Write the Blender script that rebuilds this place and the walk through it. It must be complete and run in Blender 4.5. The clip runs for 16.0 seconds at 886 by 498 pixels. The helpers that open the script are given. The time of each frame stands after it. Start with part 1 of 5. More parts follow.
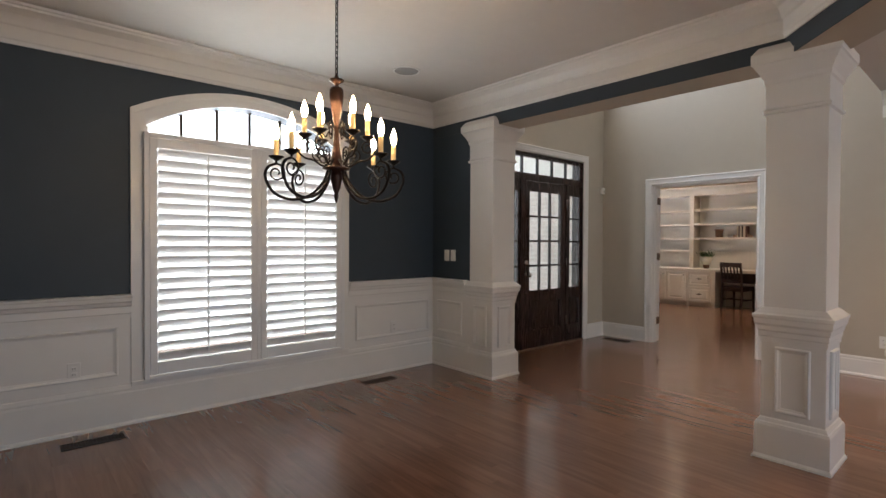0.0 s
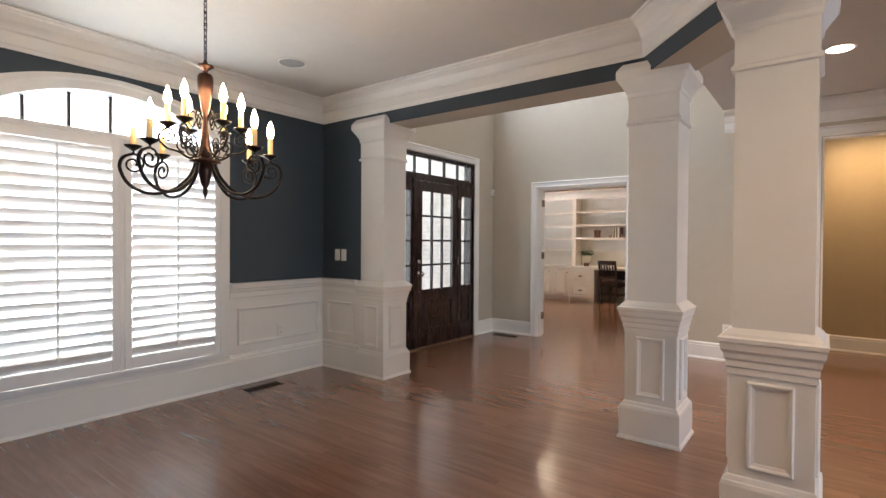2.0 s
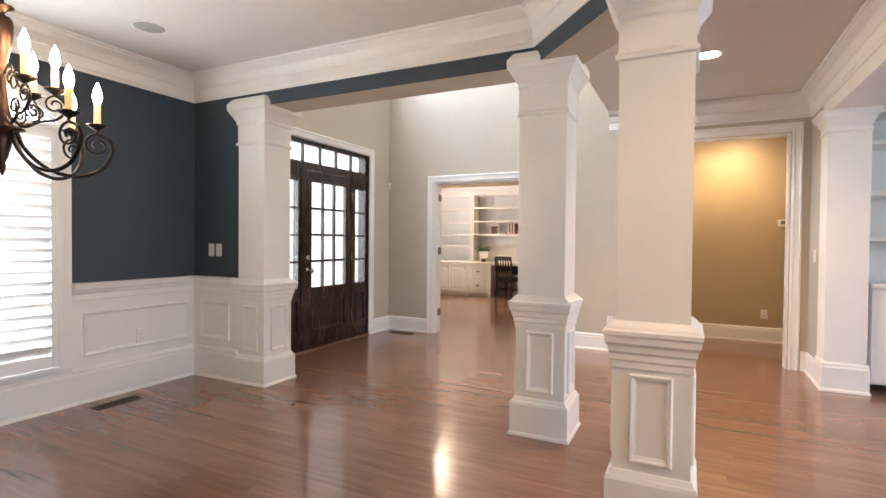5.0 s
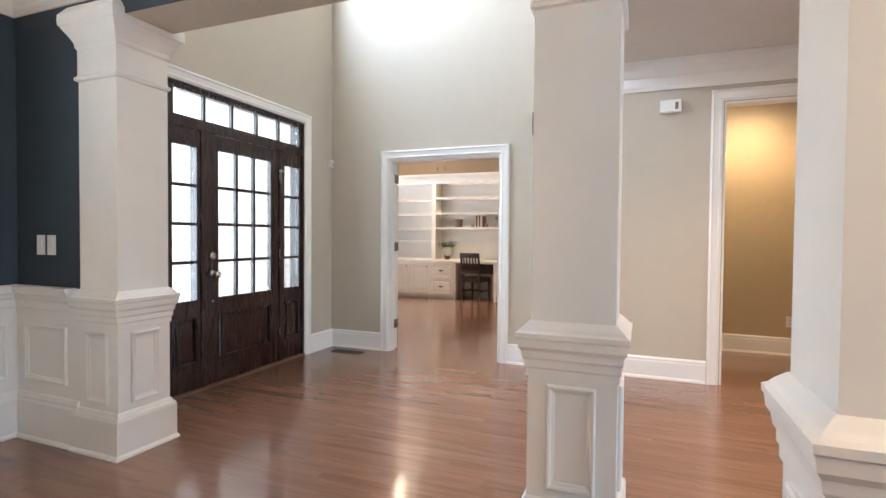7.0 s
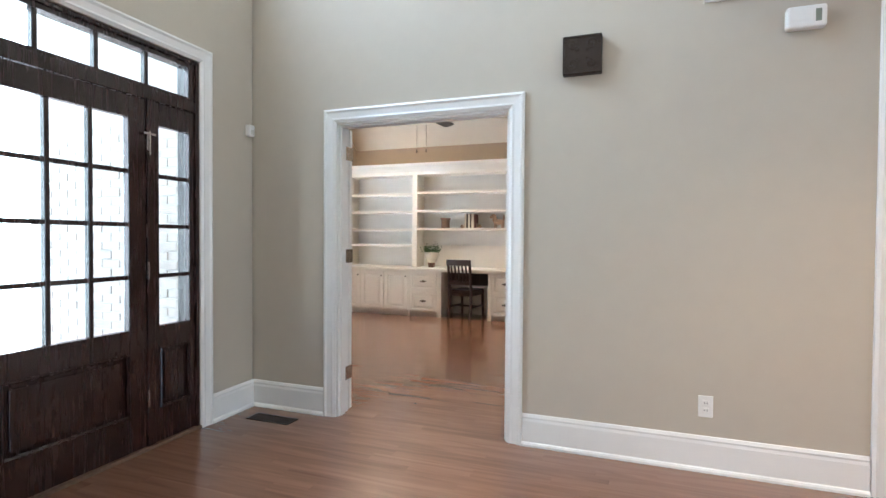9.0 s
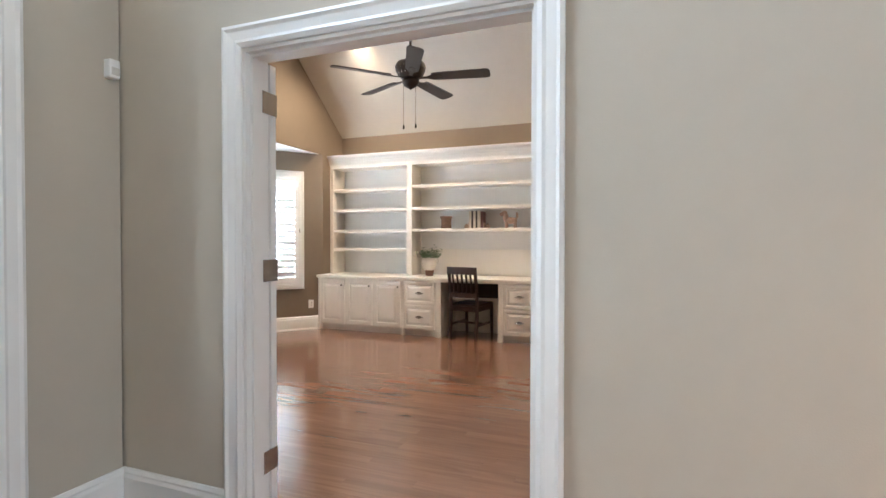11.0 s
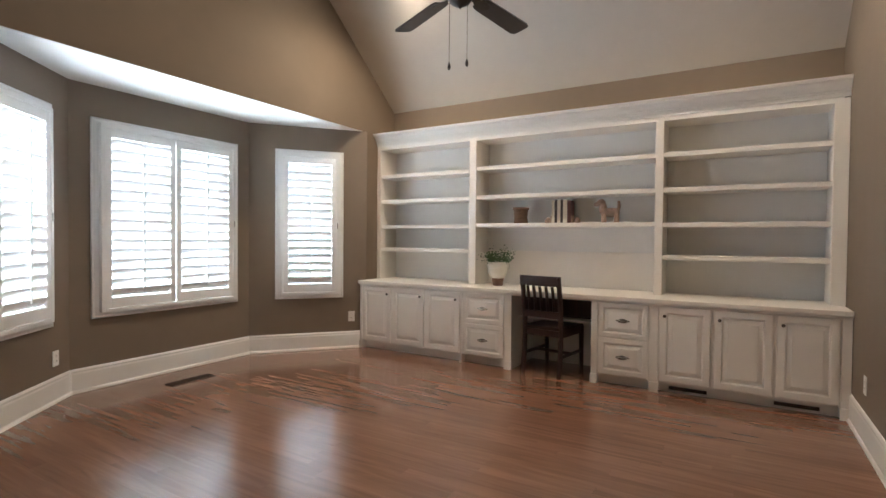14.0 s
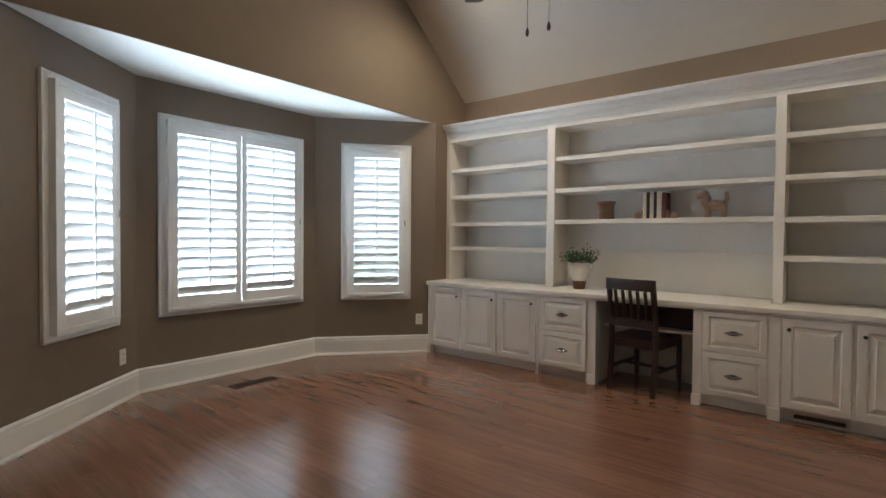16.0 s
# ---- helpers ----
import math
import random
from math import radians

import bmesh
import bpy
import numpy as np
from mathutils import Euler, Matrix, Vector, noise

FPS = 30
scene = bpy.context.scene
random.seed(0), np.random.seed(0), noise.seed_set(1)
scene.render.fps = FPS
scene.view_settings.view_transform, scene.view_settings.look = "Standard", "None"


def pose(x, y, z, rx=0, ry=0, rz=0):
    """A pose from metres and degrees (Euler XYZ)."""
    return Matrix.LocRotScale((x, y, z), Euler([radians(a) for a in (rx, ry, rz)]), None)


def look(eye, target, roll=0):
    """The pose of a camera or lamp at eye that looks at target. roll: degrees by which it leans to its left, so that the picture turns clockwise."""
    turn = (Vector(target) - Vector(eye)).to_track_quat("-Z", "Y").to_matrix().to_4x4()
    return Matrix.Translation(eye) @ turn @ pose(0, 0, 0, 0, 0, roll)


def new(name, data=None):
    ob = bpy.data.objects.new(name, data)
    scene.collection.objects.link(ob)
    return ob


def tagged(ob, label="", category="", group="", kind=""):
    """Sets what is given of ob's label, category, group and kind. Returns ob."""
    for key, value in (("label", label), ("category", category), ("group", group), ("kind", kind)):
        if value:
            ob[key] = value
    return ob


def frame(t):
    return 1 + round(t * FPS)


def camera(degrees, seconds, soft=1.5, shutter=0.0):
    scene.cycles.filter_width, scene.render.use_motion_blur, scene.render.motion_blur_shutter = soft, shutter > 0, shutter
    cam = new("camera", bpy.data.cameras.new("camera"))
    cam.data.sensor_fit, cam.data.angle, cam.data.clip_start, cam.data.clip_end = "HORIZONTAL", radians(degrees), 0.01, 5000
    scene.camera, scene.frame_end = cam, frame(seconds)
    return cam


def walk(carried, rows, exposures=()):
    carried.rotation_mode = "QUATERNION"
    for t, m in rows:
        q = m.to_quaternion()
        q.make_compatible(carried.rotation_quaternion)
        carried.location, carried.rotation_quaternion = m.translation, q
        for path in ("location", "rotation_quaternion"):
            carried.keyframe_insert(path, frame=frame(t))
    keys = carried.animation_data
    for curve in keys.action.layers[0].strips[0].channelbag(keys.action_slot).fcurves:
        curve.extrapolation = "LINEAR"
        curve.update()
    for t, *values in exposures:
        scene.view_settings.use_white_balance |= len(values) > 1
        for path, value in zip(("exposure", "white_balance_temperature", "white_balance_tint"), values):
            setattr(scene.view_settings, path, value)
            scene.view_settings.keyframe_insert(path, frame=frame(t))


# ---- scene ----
cam = camera(82.9, 16.0)
PATH = [
    (0, (0.755, 0.369, 1.298), (2.076, 1.871, 1.27), 0.3),
    (0.5, (0.774, 0.35, 1.296), (2.174, 1.777, 1.268), 0.3),
    (1, (0.793, 0.332, 1.294), (2.263, 1.688, 1.268), 0.4),
    (1.5, (0.812, 0.326, 1.296), (2.346, 1.61, 1.267), 0.5),
    (2, (0.826, 0.318, 1.295), (2.417, 1.53, 1.268), 0.4),
    (2.5, (0.836, 0.311, 1.292), (2.476, 1.455, 1.266), 0.5),
    (3, (0.848, 0.293, 1.29), (2.532, 1.372, 1.265), 0.5),
    (3.5, (0.858, 0.282, 1.287), (2.581, 1.295, 1.26), 0.6),
    (4, (0.87, 0.27, 1.281), (2.624, 1.231, 1.256), 0.6),
    (6.5, (1.931, 0.782, 1.238), (3.773, 1.559, 1.186), 0.5),
    (7, (2.358, 0.988, 1.227), (4.219, 1.719, 1.179), 0.5),
    (7.5, (2.794, 1.178, 1.24), (4.666, 1.879, 1.188), 0.4),
    (8, (3.248, 1.344, 1.235), (5.124, 2.034, 1.186), 0.3),
    (8.5, (3.686, 1.457, 1.236), (5.565, 2.141, 1.19), 0.4),
    (9, (4.104, 1.591, 1.247), (5.982, 2.276, 1.206), 0.4),
    (9.5, (4.471, 1.696, 1.243), (6.351, 2.38, 1.206), 0.4),
    (10, (4.815, 1.777, 1.239), (6.691, 2.47, 1.208), 0.1),
    (12.3, (6.287, 2.199, 1.268), (8.109, 3.023, 1.228), 0.5),
    (12.5, (6.401, 2.233, 1.271), (8.211, 3.082, 1.23), 0.5),
    (13, (6.623, 2.31, 1.278), (8.418, 3.192, 1.235), 0.5),
    (13.5, (6.834, 2.379, 1.27), (8.597, 3.321, 1.229), 0.5),
    (14, (7.01, 2.426, 1.255), (8.729, 3.446, 1.215), 0.5),
    (14.5, (7.131, 2.486, 1.247), (8.801, 3.586, 1.205), 0.5),
    (15, (7.231, 2.557, 1.24), (8.853, 3.728, 1.197), 0.6),
    (15.5, (7.308, 2.614, 1.242), (8.892, 3.834, 1.2), 0.6),
    (16, (7.356, 2.655, 1.237), (8.912, 3.91, 1.194), 0.5),
]
EXPOSURES = [(0.0, -0.20, 6700, 18), (1.0, 0.08, 6650, 18), (2.5, 0.60, 6600, 18), (4.0, 1.03, 6600, 18), (6.5, 1.08, 6250, 16), (8.5, 0.86, 5650, 9), (10.0, 0.94, 5900, 12), (12.5, 0.60, 5750, 10), (13.5, 0.32, 5700, 11), (14.5, 0.22, 5850, 10), (16.0, -0.20, 5550, 7)]
walk(cam, [(t, look(eye, target, roll)) for t, eye, target, roll in PATH], EXPOSURES)

# ---- world, sun, large lights ----
world = bpy.data.worlds.new("world")
scene.world = world
world.use_nodes = True
wn = world.node_tree.nodes
sky = wn.new("ShaderNodeTexSky")
sky.sky_type = "NISHITA"
sky.sun_disc = False
sky.sun_elevation, sky.sun_rotation = radians(58), radians(200)
world.node_tree.links.new(sky.outputs[0], wn["Background"].inputs[0])
wn["Background"].inputs[1].default_value = 0.12


def lamp(name, kind, m, watts, colour=(1, 1, 1), size=(1, 1), spread=180.0):
    data = bpy.data.lights.new(name, kind)
    data.energy, data.color = watts, colour
    if kind == "AREA":
        data.shape, data.size, data.size_y = "RECTANGLE", size[0], size[1]
        data.spread = radians(spread)
    if kind == "SPOT":
        data.spot_size, data.spot_blend, data.shadow_soft_size = radians(spread), 0.9, 0.05
    ob = new(name, data)
    ob.matrix_world = m
    return ob


sun = bpy.data.lights.new("sun", "SUN")
sun.energy, sun.angle, sun.color = 2.6, radians(0.5), (1.0, 0.95, 0.87)
sun_ob = new("sun", sun)
sun_ob.matrix_world = look((-3, -8, 14), (0, 0, 0))

DAY = (0.86, 0.93, 1.0)
WARM = (1.0, 0.66, 0.37)
DINING_W, BAY_W, HIGH_W, FAMILY_W = 95.0, 115.0, 95.0, 95.0
lamp("dining_window_light", "AREA", pose(2.31, 4.70, 1.30, -90, 0, 0), DINING_W, DAY, (1.8, 2.3))
lamp("high_window_light", "AREA", pose(5.85, 4.30, 4.22, -90, 0, 0), HIGH_W, (0.68, 0.83, 1.0), (1.7, 1.2))
lamp("family_window_light", "AREA", pose(2.5, -5.05, 1.5, 90, 0, 0), FAMILY_W, (0.62, 0.81, 1.0), (4.0, 1.9))
lamp("bay_window_light", "AREA", pose(9.745, 7.095, 1.385, -90, 0, 0), BAY_W, DAY, (1.20, 1.46))
lamp("bay_window_light", "AREA", pose(11.155, 6.644, 1.385, -90, 0, -38.4), BAY_W * 0.55, DAY, (0.57, 1.46))
lamp("bay_window_light", "AREA", pose(8.356, 6.690, 1.40, -90, 0, 39.4), BAY_W * 0.8, DAY, (0.56, 1.46))
lamp("hall_lamp", "SPOT", look((8.05, -0.05, 2.70), (8.25, -0.05, 0)), 34, (1.0, 0.70, 0.34), spread=150)
lamp("corridor_lamp", "SPOT", look((5.57, 0.25, 2.72), (5.57, 0.25, 0)), 75, WARM, spread=125)
lamp("corridor_lamp", "SPOT", look((2.4, -0.15, 2.72), (2.4, -0.15, 0)), 36, WARM, spread=125)
lamp("corridor_lamp", "SPOT", look((0.2, -0.15, 2.72), (0.2, -0.15, 0)), 40, WARM, spread=125)
# only the lamp at (10.88, 5.23) is known; three are added as fill
for x, z in ((10.88, 3.73), (8.92, 4.46)):
    for y in (5.23, 2.65):
        watts = (110 if x > 10 else 26) * (1.0 if y > 4 else 0.6)
        lamp("study_lamp", "SPOT", look((x, y, z), (x, y + 0.02, 0)), watts, (1.0, 0.78, 0.53), spread=158)



# ---- materials ----
def material(name, base, rough=0.5, metal=0.0, vary=0.06, grain=8.0, bump=0.02, spec=0.5, emit=None, power=0.0):
    """Plain painted or solid surface with large and small variation and a fine relief."""
    m = bpy.data.materials.new(name)
    m.use_nodes = True
    nt = m.node_tree
    b = nt.nodes["Principled BSDF"]
    b.inputs["Roughness"].default_value, b.inputs["Metallic"].default_value = rough, metal
    b.inputs["Specular IOR Level"].default_value = spec
    tc = nt.nodes.new("ShaderNodeTexCoord")
    geo = nt.nodes.new("ShaderNodeNewGeometry")
    n1 = nt.nodes.new("ShaderNodeTexNoise")
    n1.inputs["Scale"].default_value, n1.inputs["Detail"].default_value = 1.3, 3
    n2 = nt.nodes.new("ShaderNodeTexNoise")
    n2.inputs["Scale"].default_value, n2.inputs["Detail"].default_value = grain, 4
    for n in (n1, n2):
        nt.links.new(geo.outputs["Position"], n.inputs["Vector"])
    add = nt.nodes.new("ShaderNodeMath")
    add.operation = "ADD"
    nt.links.new(n1.outputs["Fac"], add.inputs[0])
    nt.links.new(n2.outputs["Fac"], add.inputs[1])
    ramp = nt.nodes.new("ShaderNodeMapRange")
    ramp.inputs["From Min"].default_value, ramp.inputs["From Max"].default_value = 0.6, 1.4
    ramp.inputs["To Min"].default_value, ramp.inputs["To Max"].default_value = 1 - vary, 1 + vary
    nt.links.new(add.outputs[0], ramp.inputs["Value"])
    mul = nt.nodes.new("ShaderNodeVectorMath")
    mul.operation = "SCALE"
    mul.inputs[0].default_value = base
    nt.links.new(ramp.outputs[0], mul.inputs["Scale"])
    nt.links.new(mul.outputs[0], b.inputs["Base Color"])
    r2 = nt.nodes.new("ShaderNodeMapRange")
    r2.inputs["To Min"].default_value, r2.inputs["To Max"].default_value = max(rough - 0.06, 0.02), min(rough + 0.06, 1)
    nt.links.new(n1.outputs["Fac"], r2.inputs["Value"])
    nt.links.new(r2.outputs[0], b.inputs["Roughness"])
    if bump:
        n3 = nt.nodes.new("ShaderNodeTexNoise")
        n3.inputs["Scale"].default_value, n3.inputs["Detail"].default_value = grain * 22, 2
        nt.links.new(geo.outputs["Position"], n3.inputs["Vector"])
        bp = nt.nodes.new("ShaderNodeBump")
        bp.inputs["Strength"].default_value, bp.inputs["Distance"].default_value = min(bump * 8, 1), 0.002
        nt.links.new(n3.outputs["Fac"], bp.inputs["Height"])
        nt.links.new(bp.outputs[0], b.inputs["Normal"])
    if emit:
        b.inputs["Emission Color"].default_value = (*emit, 1)
        b.inputs["Emission Strength"].default_value = power
    return m


def wood(name, dark, light, rough=0.25, axis=1, by_island=False, stretch=14.0, board=0.35, coat=0.0, soft=0.0, relief=0.12):
    """Grained wood; each board takes its own tone."""
    m = bpy.data.materials.new(name)
    m.use_nodes = True
    nt = m.node_tree
    L = nt.links.new
    b = nt.nodes["Principled BSDF"]
    geo = nt.nodes.new("ShaderNodeNewGeometry")
    info = nt.nodes.new("ShaderNodeObjectInfo")
    rnd = geo.outputs["Random Per Island"] if by_island else info.outputs["Random"]
    shift = nt.nodes.new("ShaderNodeVectorMath")
    shift.operation = "MULTIPLY_ADD"
    shift.inputs[1].default_value = (37, 53, 11)
    L(rnd, shift.inputs[0])
    L(geo.outputs["Position"], shift.inputs[2])
    mp = nt.nodes.new("ShaderNodeMapping")
    sc = [stretch * 2.2] * 3
    sc[axis] = stretch * 0.16
    mp.inputs["Scale"].default_value = sc
    L(shift.outputs[0], mp.inputs["Vector"])
    n1 = nt.nodes.new("ShaderNodeTexNoise")
    n1.inputs["Scale"].default_value, n1.inputs["Detail"].default_value, n1.inputs["Distortion"].default_value = 1.0, 6, 1.6
    L(mp.outputs[0], n1.inputs["Vector"])
    n2 = nt.nodes.new("ShaderNodeTexNoise")
    n2.inputs["Scale"].default_value, n2.inputs["Detail"].default_value = 0.9, 3
    L(geo.outputs["Position"], n2.inputs["Vector"])
    w = nt.nodes.new("ShaderNodeMath")
    w.operation = "MULTIPLY"
    w.inputs[1].default_value = board
    L(rnd, w.inputs[0])
    s = nt.nodes.new("ShaderNodeMath")
    s.operation = "MULTIPLY_ADD"
    s.inputs[1].default_value = 0.75
    L(n1.outputs["Fac"], s.inputs[0])
    L(w.outputs[0], s.inputs[2])
    s2 = nt.nodes.new("ShaderNodeMath")
    s2.operation = "MULTIPLY_ADD"
    s2.inputs[1].default_value = 0.45 if soft else 0.25
    L(n2.outputs["Fac"], s2.inputs[0])
    L(s.outputs[0], s2.inputs[2])
    ramp = nt.nodes.new("ShaderNodeValToRGB")
    ramp.color_ramp.elements[0].position, ramp.color_ramp.elements[1].position = 0.32 - soft, 0.92 + soft
    ramp.color_ramp.elements[0].color, ramp.color_ramp.elements[1].color = (*dark, 1), (*light, 1)
    L(s2.outputs[0], ramp.inputs["Fac"])
    L(ramp.outputs[0], b.inputs["Base Color"])
    rr = nt.nodes.new("ShaderNodeMapRange")
    rr.inputs["To Min"].default_value, rr.inputs["To Max"].default_value = max(rough - 0.05, 0.03), rough + 0.10
    L(n1.outputs["Fac"], rr.inputs["Value"])
    L(rr.outputs[0], b.inputs["Roughness"])
    b.inputs["Coat Weight"].default_value, b.inputs["Coat Roughness"].default_value = coat, 0.12
    bp = nt.nodes.new("ShaderNodeBump")
    bp.inputs["Strength"].default_value, bp.inputs["Distance"].default_value = relief, 0.002
    L(n1.outputs["Fac"], bp.inputs["Height"])
    L(bp.outputs[0], b.inputs["Normal"])
    return m


def glass_material(name, rough=0.0):
    m = bpy.data.materials.new(name)
    m.use_nodes = True
    nt = m.node_tree
    nt.nodes.remove(nt.nodes["Principled BSDF"])
    t, g, mix = (nt.nodes.new("ShaderNode" + k) for k in ("BsdfTransparent", "BsdfGlossy", "MixShader"))
    g.inputs["Roughness"].default_value = 0.02
    t.inputs["Color"].default_value = (0.93, 0.97, 0.96, 1)
    mix.inputs[0].default_value = 0.035
    nt.links.new(t.outputs[0], mix.inputs[1])
    nt.links.new(g.outputs[0], mix.inputs[2])
    nt.links.new(mix.outputs[0], nt.nodes["Material Output"].inputs["Surface"])
    return m


WHITE = material("white_trim_paint", (0.80, 0.775, 0.73), 0.34, vary=0.03, grain=5, bump=0.01)
CEIL = material("ceiling_paint", (0.68, 0.65, 0.60), 0.9, vary=0.03, grain=10, bump=0.03)
SLATE = material("slate_blue_wall_paint", (0.036, 0.052, 0.068), 0.6, vary=0.06, grain=9, bump=0.03)
GREIGE = material("greige_wall_paint", (0.50, 0.44, 0.352), 0.8, vary=0.03, grain=8, bump=0.03)
TAUPE = material("taupe_wall_paint", (0.200, 0.154, 0.109), 0.8, vary=0.04, grain=8, bump=0.03)
TAN = material("tan_wall_paint", (0.48, 0.38, 0.24), 0.8, vary=0.03, grain=8, bump=0.03)
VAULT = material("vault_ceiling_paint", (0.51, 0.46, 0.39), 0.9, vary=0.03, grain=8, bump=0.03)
SHELFBACK = material("pale_grey_panel_paint", (0.74, 0.73, 0.70), 0.6, vary=0.03, grain=6, bump=0.01)
CABINET = material("cream_cabinet_paint", (0.80, 0.755, 0.69), 0.36, vary=0.03, grain=6, bump=0.01)
SHUTTER = material("white_shutter_paint", (0.80, 0.79, 0.77), 0.4, vary=0.02, grain=6, bump=0.005)
SPEAKER = material("grey_speaker_grille", (0.36, 0.35, 0.33), 0.8, vary=0.05, grain=60, bump=0.1)
PLATE = material("white_plastic", (0.78, 0.76, 0.72), 0.35, vary=0.02, grain=20, bump=0.0)
IRON = material("bronze_iron", (0.019, 0.014, 0.012), 0.38, metal=0.8, vary=0.2, grain=30, bump=0.05)
COPPER = material("aged_copper", (0.065, 0.035, 0.026), 0.33, metal=0.9, vary=0.25, grain=25, bump=0.05)
ANTIQUE = material("antiqued_nickel", (0.10, 0.085, 0.07), 0.38, metal=0.7, vary=0.1, grain=40, bump=0.01)
NICKEL = material("brushed_nickel", (0.55, 0.53, 0.50), 0.25, metal=0.9, vary=0.06, grain=40, bump=0.01)
BRONZE = material("dark_grille_metal", (0.045, 0.032, 0.024), 0.45, metal=0.6, vary=0.15, grain=30, bump=0.03)
# weak emission on the sleeve stands in for the bulb's light on it
CANDLE = material("ivory_sleeve_bulb_glow", (0.80, 0.60, 0.30), 0.5, vary=0.04, grain=30, bump=0.0, emit=(1.0, 0.6, 0.2), power=0.25)
BULB = material("lit_bulb", (1, 0.9, 0.7), 0.2, vary=0.0, bump=0.0, emit=(1.0, 0.74, 0.42), power=100)
GLOW = material("lit_recessed_lens", (1, 0.95, 0.85), 0.3, vary=0.0, bump=0.0, emit=(1.0, 0.82, 0.58), power=120)
OAK = wood("stained_oak_floor", (0.108, 0.050, 0.031), (0.290, 0.150, 0.094), 0.20, 1, True, stretch=7.0, board=0.15, coat=0.40, soft=0.10, relief=0.012)
OAK_PIECE = wood("stained_oak_board", (0.108, 0.050, 0.031), (0.290, 0.150, 0.094), 0.20, 1, False, stretch=7.0, board=0.15, coat=0.40, soft=0.10, relief=0.012)
MAHOGANY = wood("dark_mahogany", (0.017, 0.0062, 0.0048), (0.030, 0.0105, 0.0078), 0.24, 2, False, 16, 0.05, coat=0.2, soft=0.2, relief=0.05)
CHAIRWOOD = wood("dark_stained_wood", (0.014, 0.0055, 0.004), (0.050, 0.018, 0.013), 0.35, 2, False, 9, 0.1)
BLADE = wood("dark_fan_blade", (0.016, 0.010, 0.008), (0.05, 0.033, 0.026), 0.45, 0, False, 9, 0.1)
GLASS = glass_material("window_glass")
BRICK = material("pale_washed_brick", (0.62, 0.55, 0.50), 0.9, vary=0.22, grain=9, bump=0.1)
MORTAR = material("pale_mortar", (0.70, 0.67, 0.63), 0.95, vary=0.08, grain=30, bump=0.1)
CONCRETE = material("porch_concrete", (0.50, 0.48, 0.45), 0.9, vary=0.12, grain=12, bump=0.1)
LAWN = material("lawn_ground", (0.07, 0.11, 0.04), 0.95, vary=0.3, grain=20, bump=0.2)
LEAF = material("green_leaf", (0.055, 0.10, 0.035), 0.5, vary=0.35, grain=40, bump=0.02)
GLAZE = material("white_glazed_pottery", (0.66, 0.62, 0.55), 0.25, vary=0.08, grain=18, bump=0.02)
CLAY = material("brown_raw_clay", (0.16, 0.085, 0.055), 0.75, vary=0.2, grain=25, bump=0.08)
BARK = material("carved_brown_wood", (0.15, 0.085, 0.05), 0.7, vary=0.4, grain=45, bump=0.2)
PAPER = material("cream_book_cloth", (0.68, 0.60, 0.47), 0.8, vary=0.06, grain=30, bump=0.03)
DARKBOOK = material("dark_book_cloth", (0.05, 0.03, 0.025), 0.6, vary=0.1, grain=30, bump=0.03)
REDBOOK = material("oxblood_book_cloth", (0.12, 0.04, 0.03), 0.6, vary=0.1, grain=30, bump=0.03)
FIGURE = material("antiqued_figurine", (0.42, 0.28, 0.20), 0.6, vary=0.45, grain=35, bump=0.1)
SCREEN = material("dull_display", (0.16, 0.18, 0.14), 0.3, vary=0.03, grain=10, bump=0.0)
SKYGLOW = material("bright_outdoor_backdrop", (0.8, 0.85, 0.9), 1.0, vary=0.0, bump=0.0, emit=(0.88, 0.95, 1.0), power=5.5)


# ---- mesh helpers ----
def mesh_of(name, bm, mat, smooth=False):
    me = bpy.data.meshes.new(name)
    bmesh.ops.recalc_face_normals(bm, faces=bm.faces)
    bm.to_mesh(me)
    bm.free()
    me.materials.append(mat)
    if smooth:
        me.shade_smooth()
    return me


def thing(name, label, category, at=None, group="", kind=""):
    ob = tagged(new(name), label, category, group, kind)
    if at is not None:
        ob.matrix_world = at
    return ob


def part(name, bm, mat, parent=None, label="", smooth=False):
    ob = new(name, mesh_of(name, bm, mat, smooth))
    if parent is not None:
        ob.parent = parent
    if label:
        ob["label"] = label
    return ob


def structure(name, bm, mat, label="", category="", smooth=False):
    return tagged(part(name, bm, mat, None, "", smooth), label, category, "", "structure")


def B():
    return bmesh.new()


def box(bm, x0, y0, z0, x1, y1, z1, bevel=0.0, m=None):
    vs = [bm.verts.new((x, y, z)) for x in (x0, x1) for y in (y0, y1) for z in (z0, z1)]
    fs = [bm.faces.new([vs[i] for i in q]) for q in
          ((0, 1, 3, 2), (4, 6, 7, 5), (0, 4, 5, 1), (2, 3, 7, 6), (0, 2, 6, 4), (1, 5, 7, 3))]
    if bevel:
        es = list({e for f in fs for e in f.edges})
        out = bmesh.ops.bevel(bm, geom=es, offset=bevel, segments=2, profile=0.5, affect="EDGES")
        vs = list({v for f in out["faces"] for v in f.verts} | {v for v in vs if v.is_valid})
    if m is not None:
        bmesh.ops.transform(bm, matrix=m, verts=vs)
    return bm


def quick(*args, bevel=0.0, m=None):
    return box(B(), *args, bevel=bevel, m=m)


